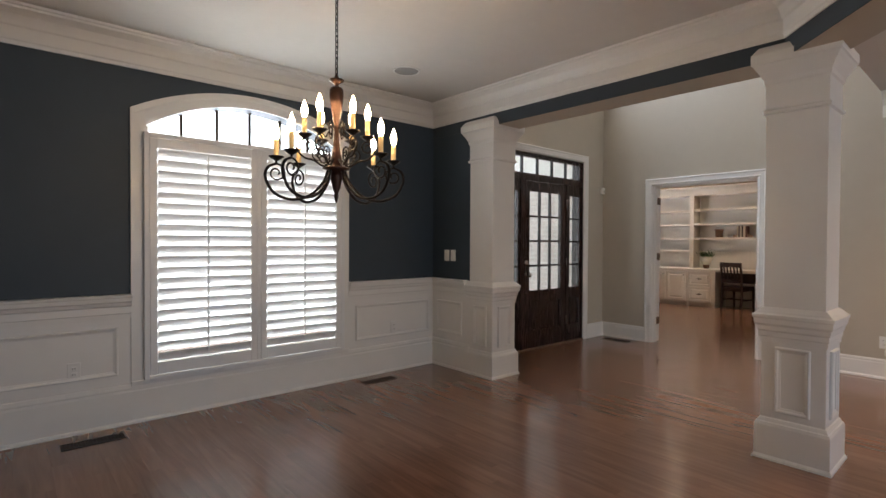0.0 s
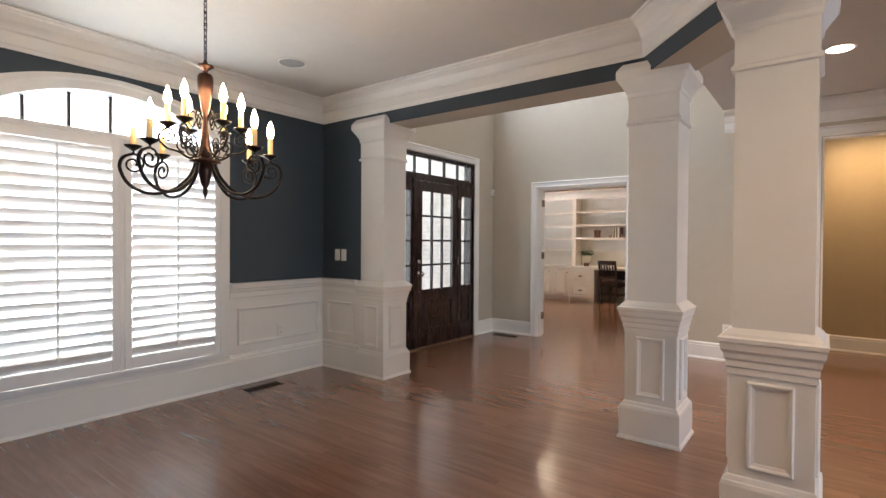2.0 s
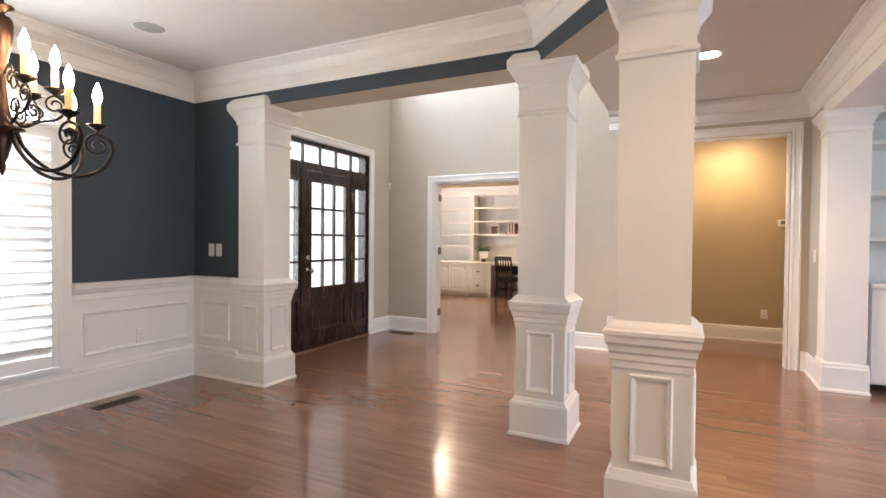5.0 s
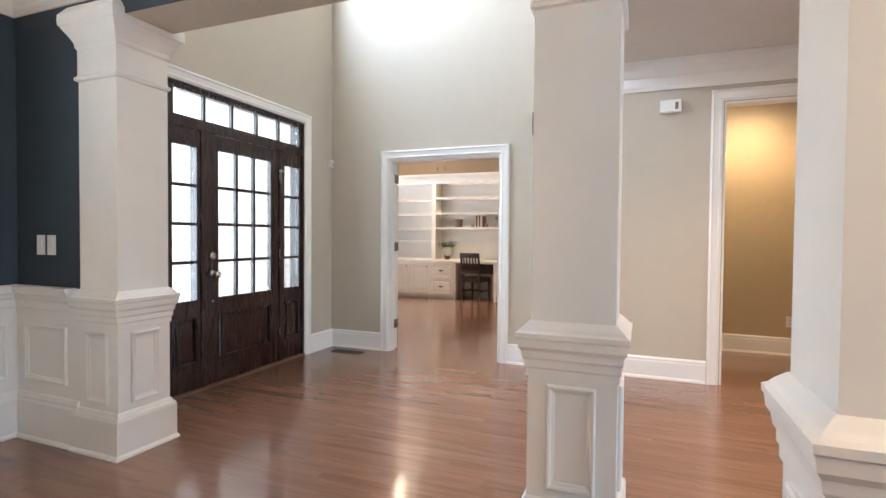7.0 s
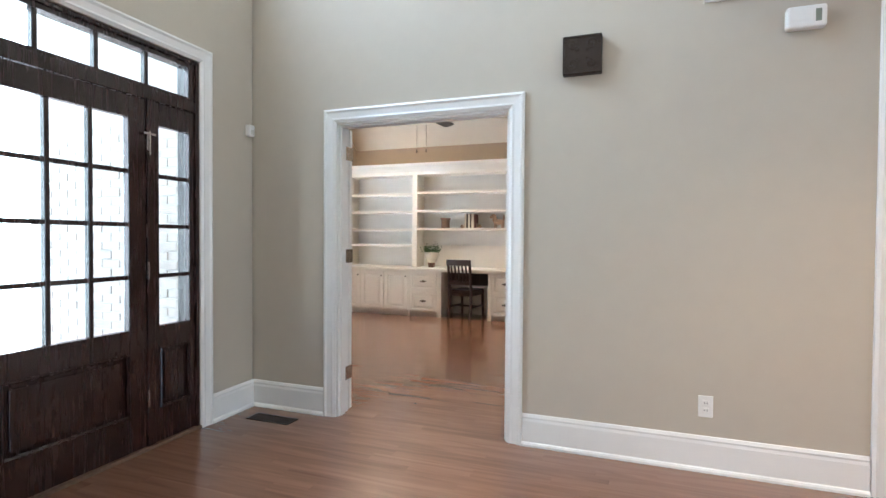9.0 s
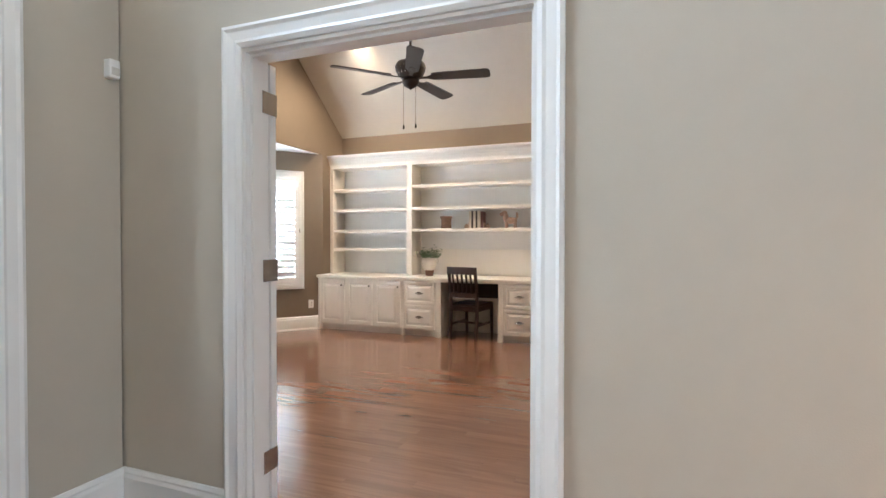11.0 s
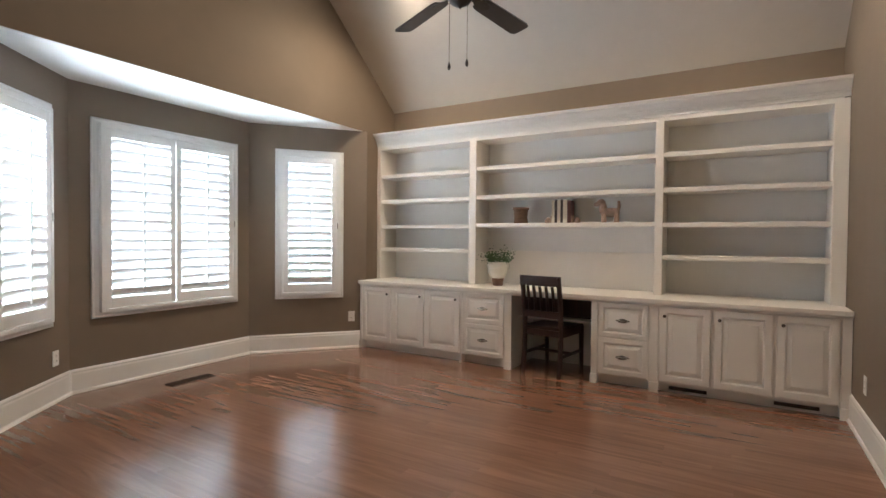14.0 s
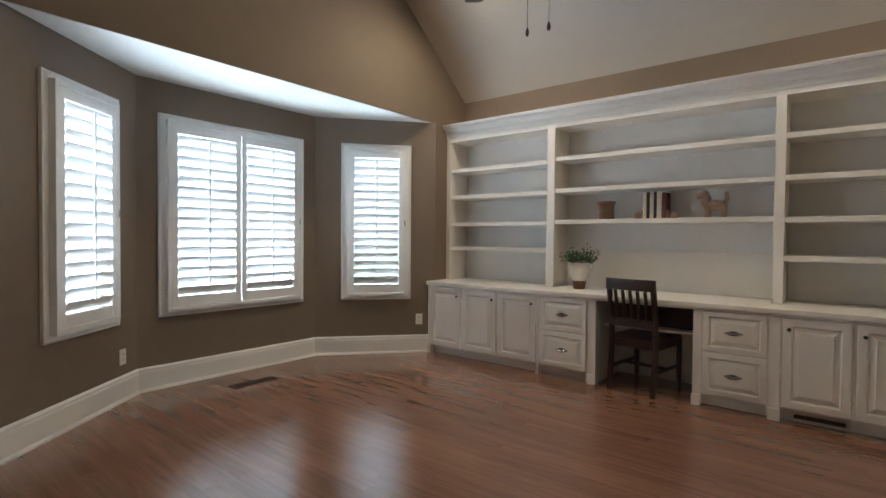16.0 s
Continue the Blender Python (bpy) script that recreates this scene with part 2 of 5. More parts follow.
def prism(bm, pts, a0, a1, axis="y"):
    """A flat outline pushed from a0 to a1 along an axis; pts are the two other coordinates in order."""
    def at(p, a):
        return {"x": (a, p[0], p[1]), "y": (p[0], a, p[1]), "z": (p[0], p[1], a)}[axis]
    lo, hi = [bm.verts.new(at(p, a0)) for p in pts], [bm.verts.new(at(p, a1)) for p in pts]
    n = len(pts)
    bm.faces.new(lo)
    bm.faces.new(hi[::-1])
    for i in range(n):
        bm.faces.new((lo[i], hi[i], hi[(i + 1) % n], lo[(i + 1) % n]))
    return bm


def sweep(bm, profile, path, closed=False):
    """A moulding: profile of (out, up), run along plan points (x, y, z) with mitred corners; out is to the left of the run."""
    P = [Vector(p) for p in path]
    n = len(P)
    rings = []
    for i in range(n):
        a = P[i] - P[i - 1] if (i > 0 or closed) else P[1] - P[0]
        b = P[(i + 1) % n] - P[i] if (i < n - 1 or closed) else P[-1] - P[-2]
        na, nb = Vector((-a.y, a.x, 0)).normalized(), Vector((-b.y, b.x, 0)).normalized()
        mid = (na + nb).normalized()
        mid = mid / max(mid.dot(na), 0.2)
        rings.append([bm.verts.new(P[i] + mid * o + Vector((0, 0, u))) for o, u in profile])
    k = len(profile)
    for i in range(n if closed else n - 1):
        r, s = rings[i], rings[(i + 1) % n]
        for j in range(k):
            bm.faces.new((r[j], s[j], s[(j + 1) % k], r[(j + 1) % k]))
    if not closed:
        bm.faces.new(rings[0])
        bm.faces.new(rings[-1][::-1])
    return bm


def frame_sweep(bm, profile, corners, normal):
    """A mitred picture-frame moulding in an upright plane: profile of (inward, out); corners in order round the frame."""
    P = [Vector(c) for c in corners]
    N = Vector(normal)
    rings = []
    for i in range(len(P)):
        a, b = (P[i] - P[i - 1]).normalized(), (P[(i + 1) % len(P)] - P[i]).normalized()
        inward = b - a
        inward = inward / max((inward.length ** 2) / 2, 1e-6)
        rings.append([bm.verts.new(P[i] + inward * o + N * u) for o, u in profile])
    k = len(profile)
    for i in range(len(P)):
        r, s = rings[i], rings[(i + 1) % len(P)]
        for j in range(k):
            bm.faces.new((r[j], s[j], s[(j + 1) % k], r[(j + 1) % k]))
    return bm


def lathe(bm, profile, seg=20, m=None):
    """A turned body: profile of (radius, height), round z."""
    rings = []
    for r, z in profile:
        rings.append([bm.verts.new((r * math.cos(2 * math.pi * i / seg), r * math.sin(2 * math.pi * i / seg), z)) for i in range(seg)])
    for r, s in zip(rings, rings[1:]):
        for i in range(seg):
            bm.faces.new((r[i], r[(i + 1) % seg], s[(i + 1) % seg], s[i]))
    bm.faces.new(rings[0][::-1])
    bm.faces.new(rings[-1])
    if m is not None:
        bmesh.ops.transform(bm, matrix=m, verts=[v for r in rings for v in r])
    return bm


def tube(bm, pts, radius, seg=8):
    """A round bar along points; radius is a number or one for each point."""
    P = [Vector(p) for p in pts]
    R = radius if isinstance(radius, (list, tuple)) else [radius] * len(P)
    rings, up = [], Vector((0.13, 0.27, 1)).normalized()
    for i, p in enumerate(P):
        d = (P[min(i + 1, len(P) - 1)] - P[max(i - 1, 0)]).normalized()
        u = (up - d * up.dot(d)).normalized()
        up = u
        v = d.cross(u)
        rings.append([bm.verts.new(p + (u * math.cos(2 * math.pi * j / seg) + v * math.sin(2 * math.pi * j / seg)) * R[i]) for j in range(seg)])
    for r, s in zip(rings, rings[1:]):
        for j in range(seg):
            bm.faces.new((r[j], r[(j + 1) % seg], s[(j + 1) % seg], s[j]))
    bm.faces.new(rings[0][::-1])
    bm.faces.new(rings[-1])
    return bm


CROWN = [(0, -0.237), (0.012, -0.237), (0.016, -0.215), (0.022, -0.205), (0.022, -0.13), (0.034, -0.12), (0.042, -0.10), (0.060, -0.065), (0.085, -0.045), (0.100, -0.035), (0.104, -0.022), (0.118, -0.018), (0.122, -0.003), (0, -0.003)]
BASE = [(0, 0), (0.030, 0), (0.030, 0.012), (0.024, 0.022), (0.018, 0.026), (0.018, 0.150), (0.014, 0.165), (0.016, 0.175), (0.008, 0.190), (0, 0.192)]
TALLBASE = [(0, 0), (0.030, 0), (0.030, 0.012), (0.024, 0.022), (0.020, 0.026), (0.020, 0.225), (0.014, 0.24), (0.016, 0.252), (0.008, 0.275), (0, 0.28)]
RAIL = [(0, -0.17), (0.014, -0.17), (0.016, -0.135), (0.022, -0.13), (0.022, -0.085), (0.034, -0.075), (0.040, -0.055), (0.052, -0.045), (0.055, -0.020), (0.062, -0.015), (0.064, 0.0), (0, 0.002)]
PANEL = [(0, 0), (0, 0.010), (0.006, 0.016), (0.014, 0.014), (0.020, 0.008), (0.030, 0.004), (0.030, 0)]
CASING = [(0, 0), (0, 0.022), (0.014, 0.028), (0.026, 0.020), (0.060, 0.016), (0.072, 0.020), (0.082, 0.014), (0.090, 0.010), (0.090, 0)]
H = 2.75        # ceiling

# ---- large structure ----
# floor slab under the boards, and the ground outdoors
structure("floor", quick(-3.2, -5.3, -0.06, 12.3, 7.2, -0.012), CLAY, "stained oak strip floor through the rooms", "floor")
structure("ground", quick(-300, -300, -0.60, 300, 300, -0.40), LAWN, "lawn round the house", "ground")
structure("pavement", quick(3.6, 4.9, -0.40, 8.0, 9.5, -0.07, bevel=0.01), CONCRETE, "pale concrete porch slab at the front door", "porch")


def arch(z_edge, rise, x0, x1, n=24):
    """Points of a shallow arch from x0 to x1."""
    half, xc = (x1 - x0) / 2, (x0 + x1) / 2
    r = (half * half + rise * rise) / (2 * rise)
    return [(xc + half * k, z_edge + math.sqrt(max(r * r - (half * k) ** 2, 0)) - (r - rise)) for k in [-1 + 2 * i / n for i in range(n + 1)]]


# dining window wall, with the arched opening
DY = 4.50
bm = B()
box(bm, -1.2, DY, -0.01, 1.53, DY + 0.18, H + 0.1)
box(bm, 3.10, DY, -0.01, 4.66, DY + 0.18, H + 0.1)
box(bm, 1.53, DY, -0.01, 3.10, DY + 0.18, 0.31)
prism(bm, [(1.53, H + 0.1)] + arch(2.12, 0.25, 1.53, 3.10) + [(3.10, H + 0.1)], DY, DY + 0.18, "y")
structure("wall_dining_front", bm, SLATE, "dark slate blue dining wall with white wainscot", "wall")
SX = 4.245
structure("wall_dining_stub", quick(SX, 3.90, -0.01, 4.53, DY, H), SLATE, "short dark slate blue wall beside the column", "wall")
structure("wall_dining_west", quick(-1.36, -5.3, -0.01, -1.2, DY + 0.18, H), SLATE, "dark slate blue side wall", "wall")

# front wall of the foyer with the door opening and a high window opening
FY = 4.19
bm = B()
box(bm, 4.53, FY, -0.01, 5.02, FY + 0.17, 5.5)
box(bm, 6.62, FY, -0.01, 7.11, FY + 0.17, 5.5)
box(bm, 5.02, FY, 2.37, 6.62, FY + 0.17, 3.60)
box(bm, 5.02, FY, 4.85, 6.62, FY + 0.17, 5.5)
structure("wall_foyer_front", bm, GREIGE, "greige two-storey front wall round the door", "wall")

# wall between foyer and study, with study doorway and hall opening
WX, WT = 7.12, 0.14
bm = B()
box(bm, WX, 3.48, -0.01, WX + WT, FY + 0.17, 5.5)
box(bm, WX, 0.35, -0.01, WX + WT, 2.26, 5.5)
box(bm, WX, 2.26, 2.04, WX + WT, 3.48, 5.5)
box(bm, WX, -0.53, 2.37, WX + WT, 0.35, 5.5)
box(bm, WX, -0.86, -0.01, WX + WT, -0.53, 5.5)
structure("wall_foyer_east", bm, GREIGE, "greige foyer wall with a cased double doorway", "wall")
# study side lining, taupe, seen past the doorway
bm = B()
box(bm, WX + WT, 3.58, -0.01, WX + WT + 0.012, 6.20, 3.70)
box(bm, WX + WT, 1.62, -0.01, WX + WT + 0.012, 2.16, 3.70)
box(bm, WX + WT, 2.16, 2.14, WX + WT + 0.012, 3.58, 3.70)
structure("wall_study_west", bm, TAUPE, "taupe study wall beside the doorway", "wall")

# upper walls of the two-storey foyer and the flat ceilings
structure("wall_foyer_upper_west", quick(4.26, 1.22, H, 4.53, FY + 0.17, 5.5), GREIGE, "greige upper foyer wall over the beam", "wall")
structure("wall_foyer_upper_south", quick(4.26, 1.04, H + 0.004, WX, 1.22, 5.5), GREIGE, "greige upper foyer wall", "wall")
structure("ceiling_foyer", quick(4.2, 1.0, 5.5, 7.4, 4.5, 5.6), CEIL, "white high foyer ceiling", "ceiling")
structure("ceiling_dining", quick(-1.36, 1.22, H, 4.26, DY + 0.2, H + 0.1), CEIL, "flat white dining ceiling", "ceiling")
structure("ceiling_corridor", quick(-1.36, -5.3, H, WX, 1.04, H + 0.1), CEIL, "flat white corridor ceiling", "ceiling")
structure("ceiling_corridor_edge", quick(4.26, 1.04, H - 0.0005, WX, 1.22, H + 0.0035), CEIL, "flat white ceiling edge at the foyer void", "ceiling")
structure("ceiling_corridor_strip", quick(-1.36, 1.04, H, 4.26, 1.22, H + 0.1), CEIL, "flat white ceiling strip", "ceiling")

# beams over the columns: slate towards the dining room, white-greige below
BZ = 2.40
bm = B()
C1, C2, C3 = (4.395, 3.775), (4.395, 1.215), (3.60, 0.50)
hw = 0.15
d = Vector((C3[0] - C2[0], C3[1] - C2[1])).normalized()
nrm = Vector((-d.y, d.x))
inner = [(C1[0] - hw, DY), (C1[0] - hw, C2[1] + 0.06), (C3[0] - 0.065, C3[1] + hw), (-1.2, C3[1] + hw)]
outer = [(C1[0] + hw - 0.01, DY), (C1[0] + hw - 0.01, C2[1] - 0.065), (C3[0] + 0.06, C3[1] - hw), (-1.2, C3[1] - hw)]
for a, b, c, e in zip(inner, inner[1:], outer[1:], outer):
    prism(bm, [a, b, c, e], BZ, H - 0.004, "z")
structure("beam", bm, GREIGE, "greige boxed beam over the columns", "beam")
bm = B()
for (ax, ay), (bx, by) in zip(inner, inner[1:]):
    t = Vector((bx - ax, by - ay)).normalized()
    n = Vector((t.y, -t.x)) * 0.004
    if n.dot(Vector((1.5 - ax, 3.0 - ay))) < 0:
        n = -n
    prism(bm, [(ax, ay), (bx, by), (bx + n.x, by + n.y), (ax + n.x, ay + n.y)], BZ, H - 0.004, "z")
structure("beam_face", bm, SLATE, "slate blue painted beam face", "beam")
# crown round the dining room, corridor side crown
structure("crown_molding", sweep(B(), CROWN, [(-1.2, C3[1] + hw, H), *[(p[0], p[1], H) for p in inner[1:-1][::-1]], (C1[0] - hw - 0.002, DY, H), (-1.2, DY, H), ], closed=False), WHITE, "wide white crown moulding round the dining ceiling", "crown moulding")
structure("crown_molding_corridor", sweep(B(), CROWN, [(WX, -0.70, H), (WX, 1.215, H)]), WHITE, "white crown moulding over the hall opening", "crown moulding")
structure("crown_molding_south", sweep(B(), CROWN, [(-1.2, -0.70, H), (WX, -0.70, H)]), WHITE, "white crown moulding on the far beam", "crown moulding")
structure("beam_south", quick(-1.2, -1.04, BZ, 6.659, -0.70, H - 0.004), WHITE, "white boxed beam of the far colonnade", "beam")
structure("wall_south_return", quick(6.66, -0.98, -0.01, WX, -0.70, H - 0.004), GREIGE, "greige return wall beside the hall opening", "wall")
# plain family room shell behind the far colonnade
bm = B()
box(bm, -1.2, -5.3, -0.01, 0.4, -5.15, H)
box(bm, 4.6, -5.3, -0.01, 7.3, -5.15, H)
box(bm, 0.4, -5.3, -0.01, 4.6, -5.15, 0.5)
box(bm, 0.4, -5.3, 2.5, 4.6, -5.15, H)
box(bm, 7.16, -5.15, -0.01, 7.3, -1.04, H)
structure("wall_family_room", bm, GREIGE, "plain greige walls of the room beyond", "wall")

# hall behind the east opening
bm = B()
box(bm, 8.62, -1.7, -0.01, 8.74, 1.56, H)
box(bm, WX + WT, 1.44, -0.01, 8.62, 1.56, H)
box(bm, WX + WT, -1.7, -0.01, 8.62, -1.58, H)
structure("wall_hall", bm, TAN, "tan hall walls under a warm lamp", "wall")
structure("ceiling_hall", quick(WX + WT, -1.7, H, 8.74, 1.56, H + 0.1), CEIL, "white hall ceiling", "ceiling")
structure("baseboard_hall", sweep(B(), BASE, [(8.62, -1.58, 0), (8.62, 1.44, 0)]), WHITE, "tall white baseboard", "baseboard")

# study: gable wall, bay, bookcase wall, south wall, vault
GY, BX, SY = 6.18, 12.12, 1.737
RX, EZ, SLOPE = 9.64, 2.797, 0.80
BAYZ = 2.485
bay = [(7.70, 5.985), (8.90, 6.97), (10.58, 6.97), (11.51, GY)]


def rise(x):
    return EZ + 0.02 + SLOPE * (BX - RX) - (SLOPE * (x - RX) if x > RX else 0.35 * (RX - x))


bm = B()
prism(bm, [(7.26, BAYZ), (11.51, BAYZ), (11.51, -0.01), (BX, -0.01), (BX, rise(BX)), (RX, rise(RX)), (7.26, rise(7.26))], GY, GY + 0.10, "y")
structure("wall_study_gable", bm, TAUPE, "taupe gable wall over the window bay", "wall")
structure("wall_study_corner", quick(7.26, 5.985, -0.01, 7.70, GY + 0.1, BAYZ), TAUPE, "taupe wall beside the window bay", "wall")
structure("wall_study_east", quick(BX, SY - 0.1, -0.01, BX + 0.12, GY + 0.1, EZ + 0.1), TAUPE, "taupe wall behind the bookcase", "wall")
bm = B()
prism(bm, [(7.26, -0.01), (BX, -0.01), (BX, rise(BX)), (RX, rise(RX)), (7.26, rise(7.26))], SY - 0.1, SY, "y")
structure("wall_study_south", bm, TAUPE, "taupe side wall of the study", "wall")
bm = B()
for x0, x1 in ((RX, BX + 0.1), (7.16, RX)):
    z0, z1 = rise(x0), rise(x1)
    prism(bm, [(x0, z0), (x1, z1), (x1, z1 + 0.1), (x0, z0 + 0.1)], SY - 0.1, GY + 0.1, "y")
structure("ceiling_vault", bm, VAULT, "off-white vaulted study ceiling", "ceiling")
structure("ceiling_bay", prism(B(), [(7.50, 5.99), (7.70, 5.99), (7.937, GY + 0.004), (11.62, GY + 0.004), (10.68, 7.12), (8.80, 7.12)], BAYZ - 0.004, BAYZ + 0.08, "z"), CEIL, "white bay ceiling", "ceiling")


def bay_wall(name, p, q, s0, s1, z0, z1):
    """A wall from p to q with a window opening from s0 to s1 along it."""
    u = Vector((q[0] - p[0], q[1] - p[1], 0))
    n = u.length
    m = Matrix.Translation((p[0], p[1], 0)) @ Matrix.Rotation(math.atan2(u.y, u.x), 4, "Z")
    w = B()
    for a, b, c, e in ((-0.05, -0.01, s0, BAYZ), (s1, -0.01, n + 0.05, BAYZ), (s0, -0.01, s1, z0), (s0, z1, s1, BAYZ)):
        box(w, a, 0, b, c, 0.14, e, m=m)
    structure(name, w, TAUPE, "taupe bay wall with a shuttered window", "wall")
    return m


M1 = bay_wall("wall_bay_left", bay[0], bay[1], 0.670, 1.240, 0.665, 2.135)
M2 = bay_wall("wall_bay_centre", bay[1], bay[2], 0.240, 1.450, 0.665, 2.135)
M3 = bay_wall("wall_bay_right", bay[2], bay[3], 0.347, 0.922, 0.665, 2.135)

structure("baseboard_study", sweep(B(), BASE, [(p[0], p[1], 0) for p in bay[::-1]] + [(7.275, 5.985, 0)]), WHITE, "tall white baseboard round the bay", "baseboard")
structure("baseboard_study_south", sweep(B(), BASE, [(7.28, SY, 0), (11.50, SY, 0)]), WHITE, "tall white baseboard", "baseboard")
structure("baseboard_foyer", sweep(B(), BASE, [(WX, 3.57, 0), (WX, FY, 0), (6.71, FY, 0)]), WHITE, "tall white baseboard in the foyer corner", "baseboard")
structure("baseboard_foyer_east", sweep(B(), BASE, [(WX, 0.455, 0), (WX, 2.17, 0)]), WHITE, "tall white baseboard along the greige wall", "baseboard")
structure("baseboard_foyer_left", sweep(B(), BASE, [(4.95, FY, 0), (4.54, FY, 0), (4.54, 4.02, 0)]), WHITE, "tall white baseboard", "baseboard")
structure("baseboard_return", sweep(B(), BASE, [(6.68, -0.70, 0), (WX, -0.70, 0), (WX, -0.64, 0)]), WHITE, "tall white baseboard", "baseboard")

# wainscot of the dining room
bm = B()
for x0, x1 in ((-1.2, 1.44), (3.19, SX)):
    box(bm, x0, DY - 0.010, 0, x1, DY - 0.0005, 0.915)
box(bm, 1.44, DY - 0.010, 0, 3.19, DY - 0.0005, 0.20)
box(bm, SX - 0.010, 3.93, 0, SX - 0.0005, DY - 0.010, 0.915)
structure("wainscot", bm, WHITE, "white painted wainscot below the chair rail", "wainscot")
structure("baseboard_dining", sweep(B(), TALLBASE, [(SX - 0.010, 3.93, 0), (SX - 0.010, DY - 0.010, 0), (-1.2, DY - 0.010, 0)]), WHITE, "tall white dining baseboard", "baseboard")
structure("chair_rail", sweep(B(), RAIL, [(SX - 0.010, 3.95, 0.918), (SX - 0.010, DY - 0.010, 0.918), (3.19, DY - 0.010, 0.918)]), WHITE, "white moulded chair rail", "chair rail")
structure("chair_rail_left", sweep(B(), RAIL, [(1.44, DY - 0.010, 0.918), (-1.2, DY - 0.010, 0.918)]), WHITE, "white moulded chair rail", "chair rail")
wy = DY - 0.010
for x0, x1 in ((3.275, 4.175), (-0.2, 1.36), (-1.1, -0.3)):
    structure("panel_molding", frame_sweep(B(), PANEL, [(x0, wy, 0.355), (x1, wy, 0.355), (x1, wy, 0.69), (x0, wy, 0.69)], (0, -1, 0)), WHITE, "white wainscot panel moulding", "moulding")
wx = SX - 0.010
structure("panel_molding", frame_sweep(B(), PANEL, [(wx, 4.41, 0.355), (wx, 4.03, 0.355), (wx, 4.03, 0.69), (wx, 4.41, 0.69)], (-1, 0, 0)), WHITE, "white wainscot panel moulding", "moulding")


# casings
def casing_run(bm, corners, normal, profile=CASING):
    """Door casing: up one side, across, down the other, mitred; open at the floor."""
    P = [Vector(c) for c in corners]
    N = Vector(normal)
    rings = []
    for i, p in enumerate(P):
        a = (P[i] - P[i - 1]).normalized() if i else None
        b = (P[i + 1] - P[i]).normalized() if i < len(P) - 1 else None
        ia = N.cross(a) if a is not None else None
        ib = N.cross(b) if b is not None else None
        if ia is None:
            k = ib
        elif ib is None:
            k = ia
        else:
            k = (ia + ib).normalized()
            k = k / k.dot(ia)
        rings.append([bm.verts.new(p + k * o + N * u) for o, u in profile])
    n = len(profile)
    for r, s in zip(rings, rings[1:]):
        for j in range(n):
            bm.faces.new((r[j], s[j], s[(j + 1) % n], r[(j + 1) % n]))
    bm.faces.new(rings[0])
    bm.faces.new(rings[-1][::-1])
    return bm


structure("door_casing_study", casing_run(B(), [(WX, 2.172, 0), (WX, 2.172, 2.13), (WX, 3.568, 2.13), (WX, 3.568, 0)], (-1, 0, 0)), WHITE, "white moulded casing of the study doorway", "door casing")
structure("door_casing_study_inside", casing_run(B(), [(WX + WT, 3.568, 0), (WX + WT, 3.568, 2.13), (WX + WT, 2.172, 2.13), (WX + WT, 2.172, 0)], (1, 0, 0)), WHITE, "white moulded casing inside the study", "door casing")
structure("door_casing_hall", casing_run(B(), [(WX, -0.63, 0), (WX, -0.63, 2.47), (WX, 0.45, 2.47), (WX, 0.45, 0)], (-1, 0, 0)), WHITE, "white moulded casing of the hall opening", "door casing")
structure("door_casing_front", casing_run(B(), [(4.93, FY, 0), (4.93, FY, 2.46), (6.71, FY, 2.46), (6.71, FY, 0)][::-1], (0, -1, 0)), WHITE, "white moulded casing of the front door", "door casing")
bm = B()
box(bm, WX + 0.002, 2.26, 0, WX + WT - 0.002, 2.275, 2.04)
box(bm, WX + 0.002, 3.465, 0, WX + WT - 0.002, 3.48, 2.04)
box(bm, WX + 0.002, 2.275, 2.025, WX + WT - 0.002, 3.465, 2.04)
box(bm, WX + 0.03, 2.275, 0, WX + 0.075, 2.287, 2.025)
box(bm, WX + 0.03, 3.453, 0, WX + 0.075, 3.465, 2.025)
box(bm, WX + 0.03, 2.287, 2.013, WX + 0.075, 3.453, 2.025)
structure("door_jamb_study", bm, WHITE, "white door jamb with stops", "door jamb")
bm = B()
box(bm, WX + 0.002, -0.53, 0, WX + WT - 0.002, -0.515, 2.37)
box(bm, WX + 0.002, 0.335, 0, WX + WT - 0.002, 0.35, 2.37)
box(bm, WX + 0.002, -0.515, 2.355, WX + WT - 0.002, 0.335, 2.37)
structure("door_jamb_hall", bm, WHITE, "white jamb of the hall opening", "door jamb")


# ---- columns ----
def square_lathe(bm, profile):
    """A square body: profile of (half width, height)."""
    rings = [[bm.verts.new((sx * h, sy * h, z)) for sx, sy in ((-1, -1), (1, -1), (1, 1), (-1, 1))] for h, z in profile]
    for r, s in zip(rings, rings[1:]):
        for i in range(4):
            bm.faces.new((r[i], r[(i + 1) % 4], s[(i + 1) % 4], s[i]))
    bm.faces.new(rings[0][::-1])
    bm.faces.new(rings[-1])
    return bm


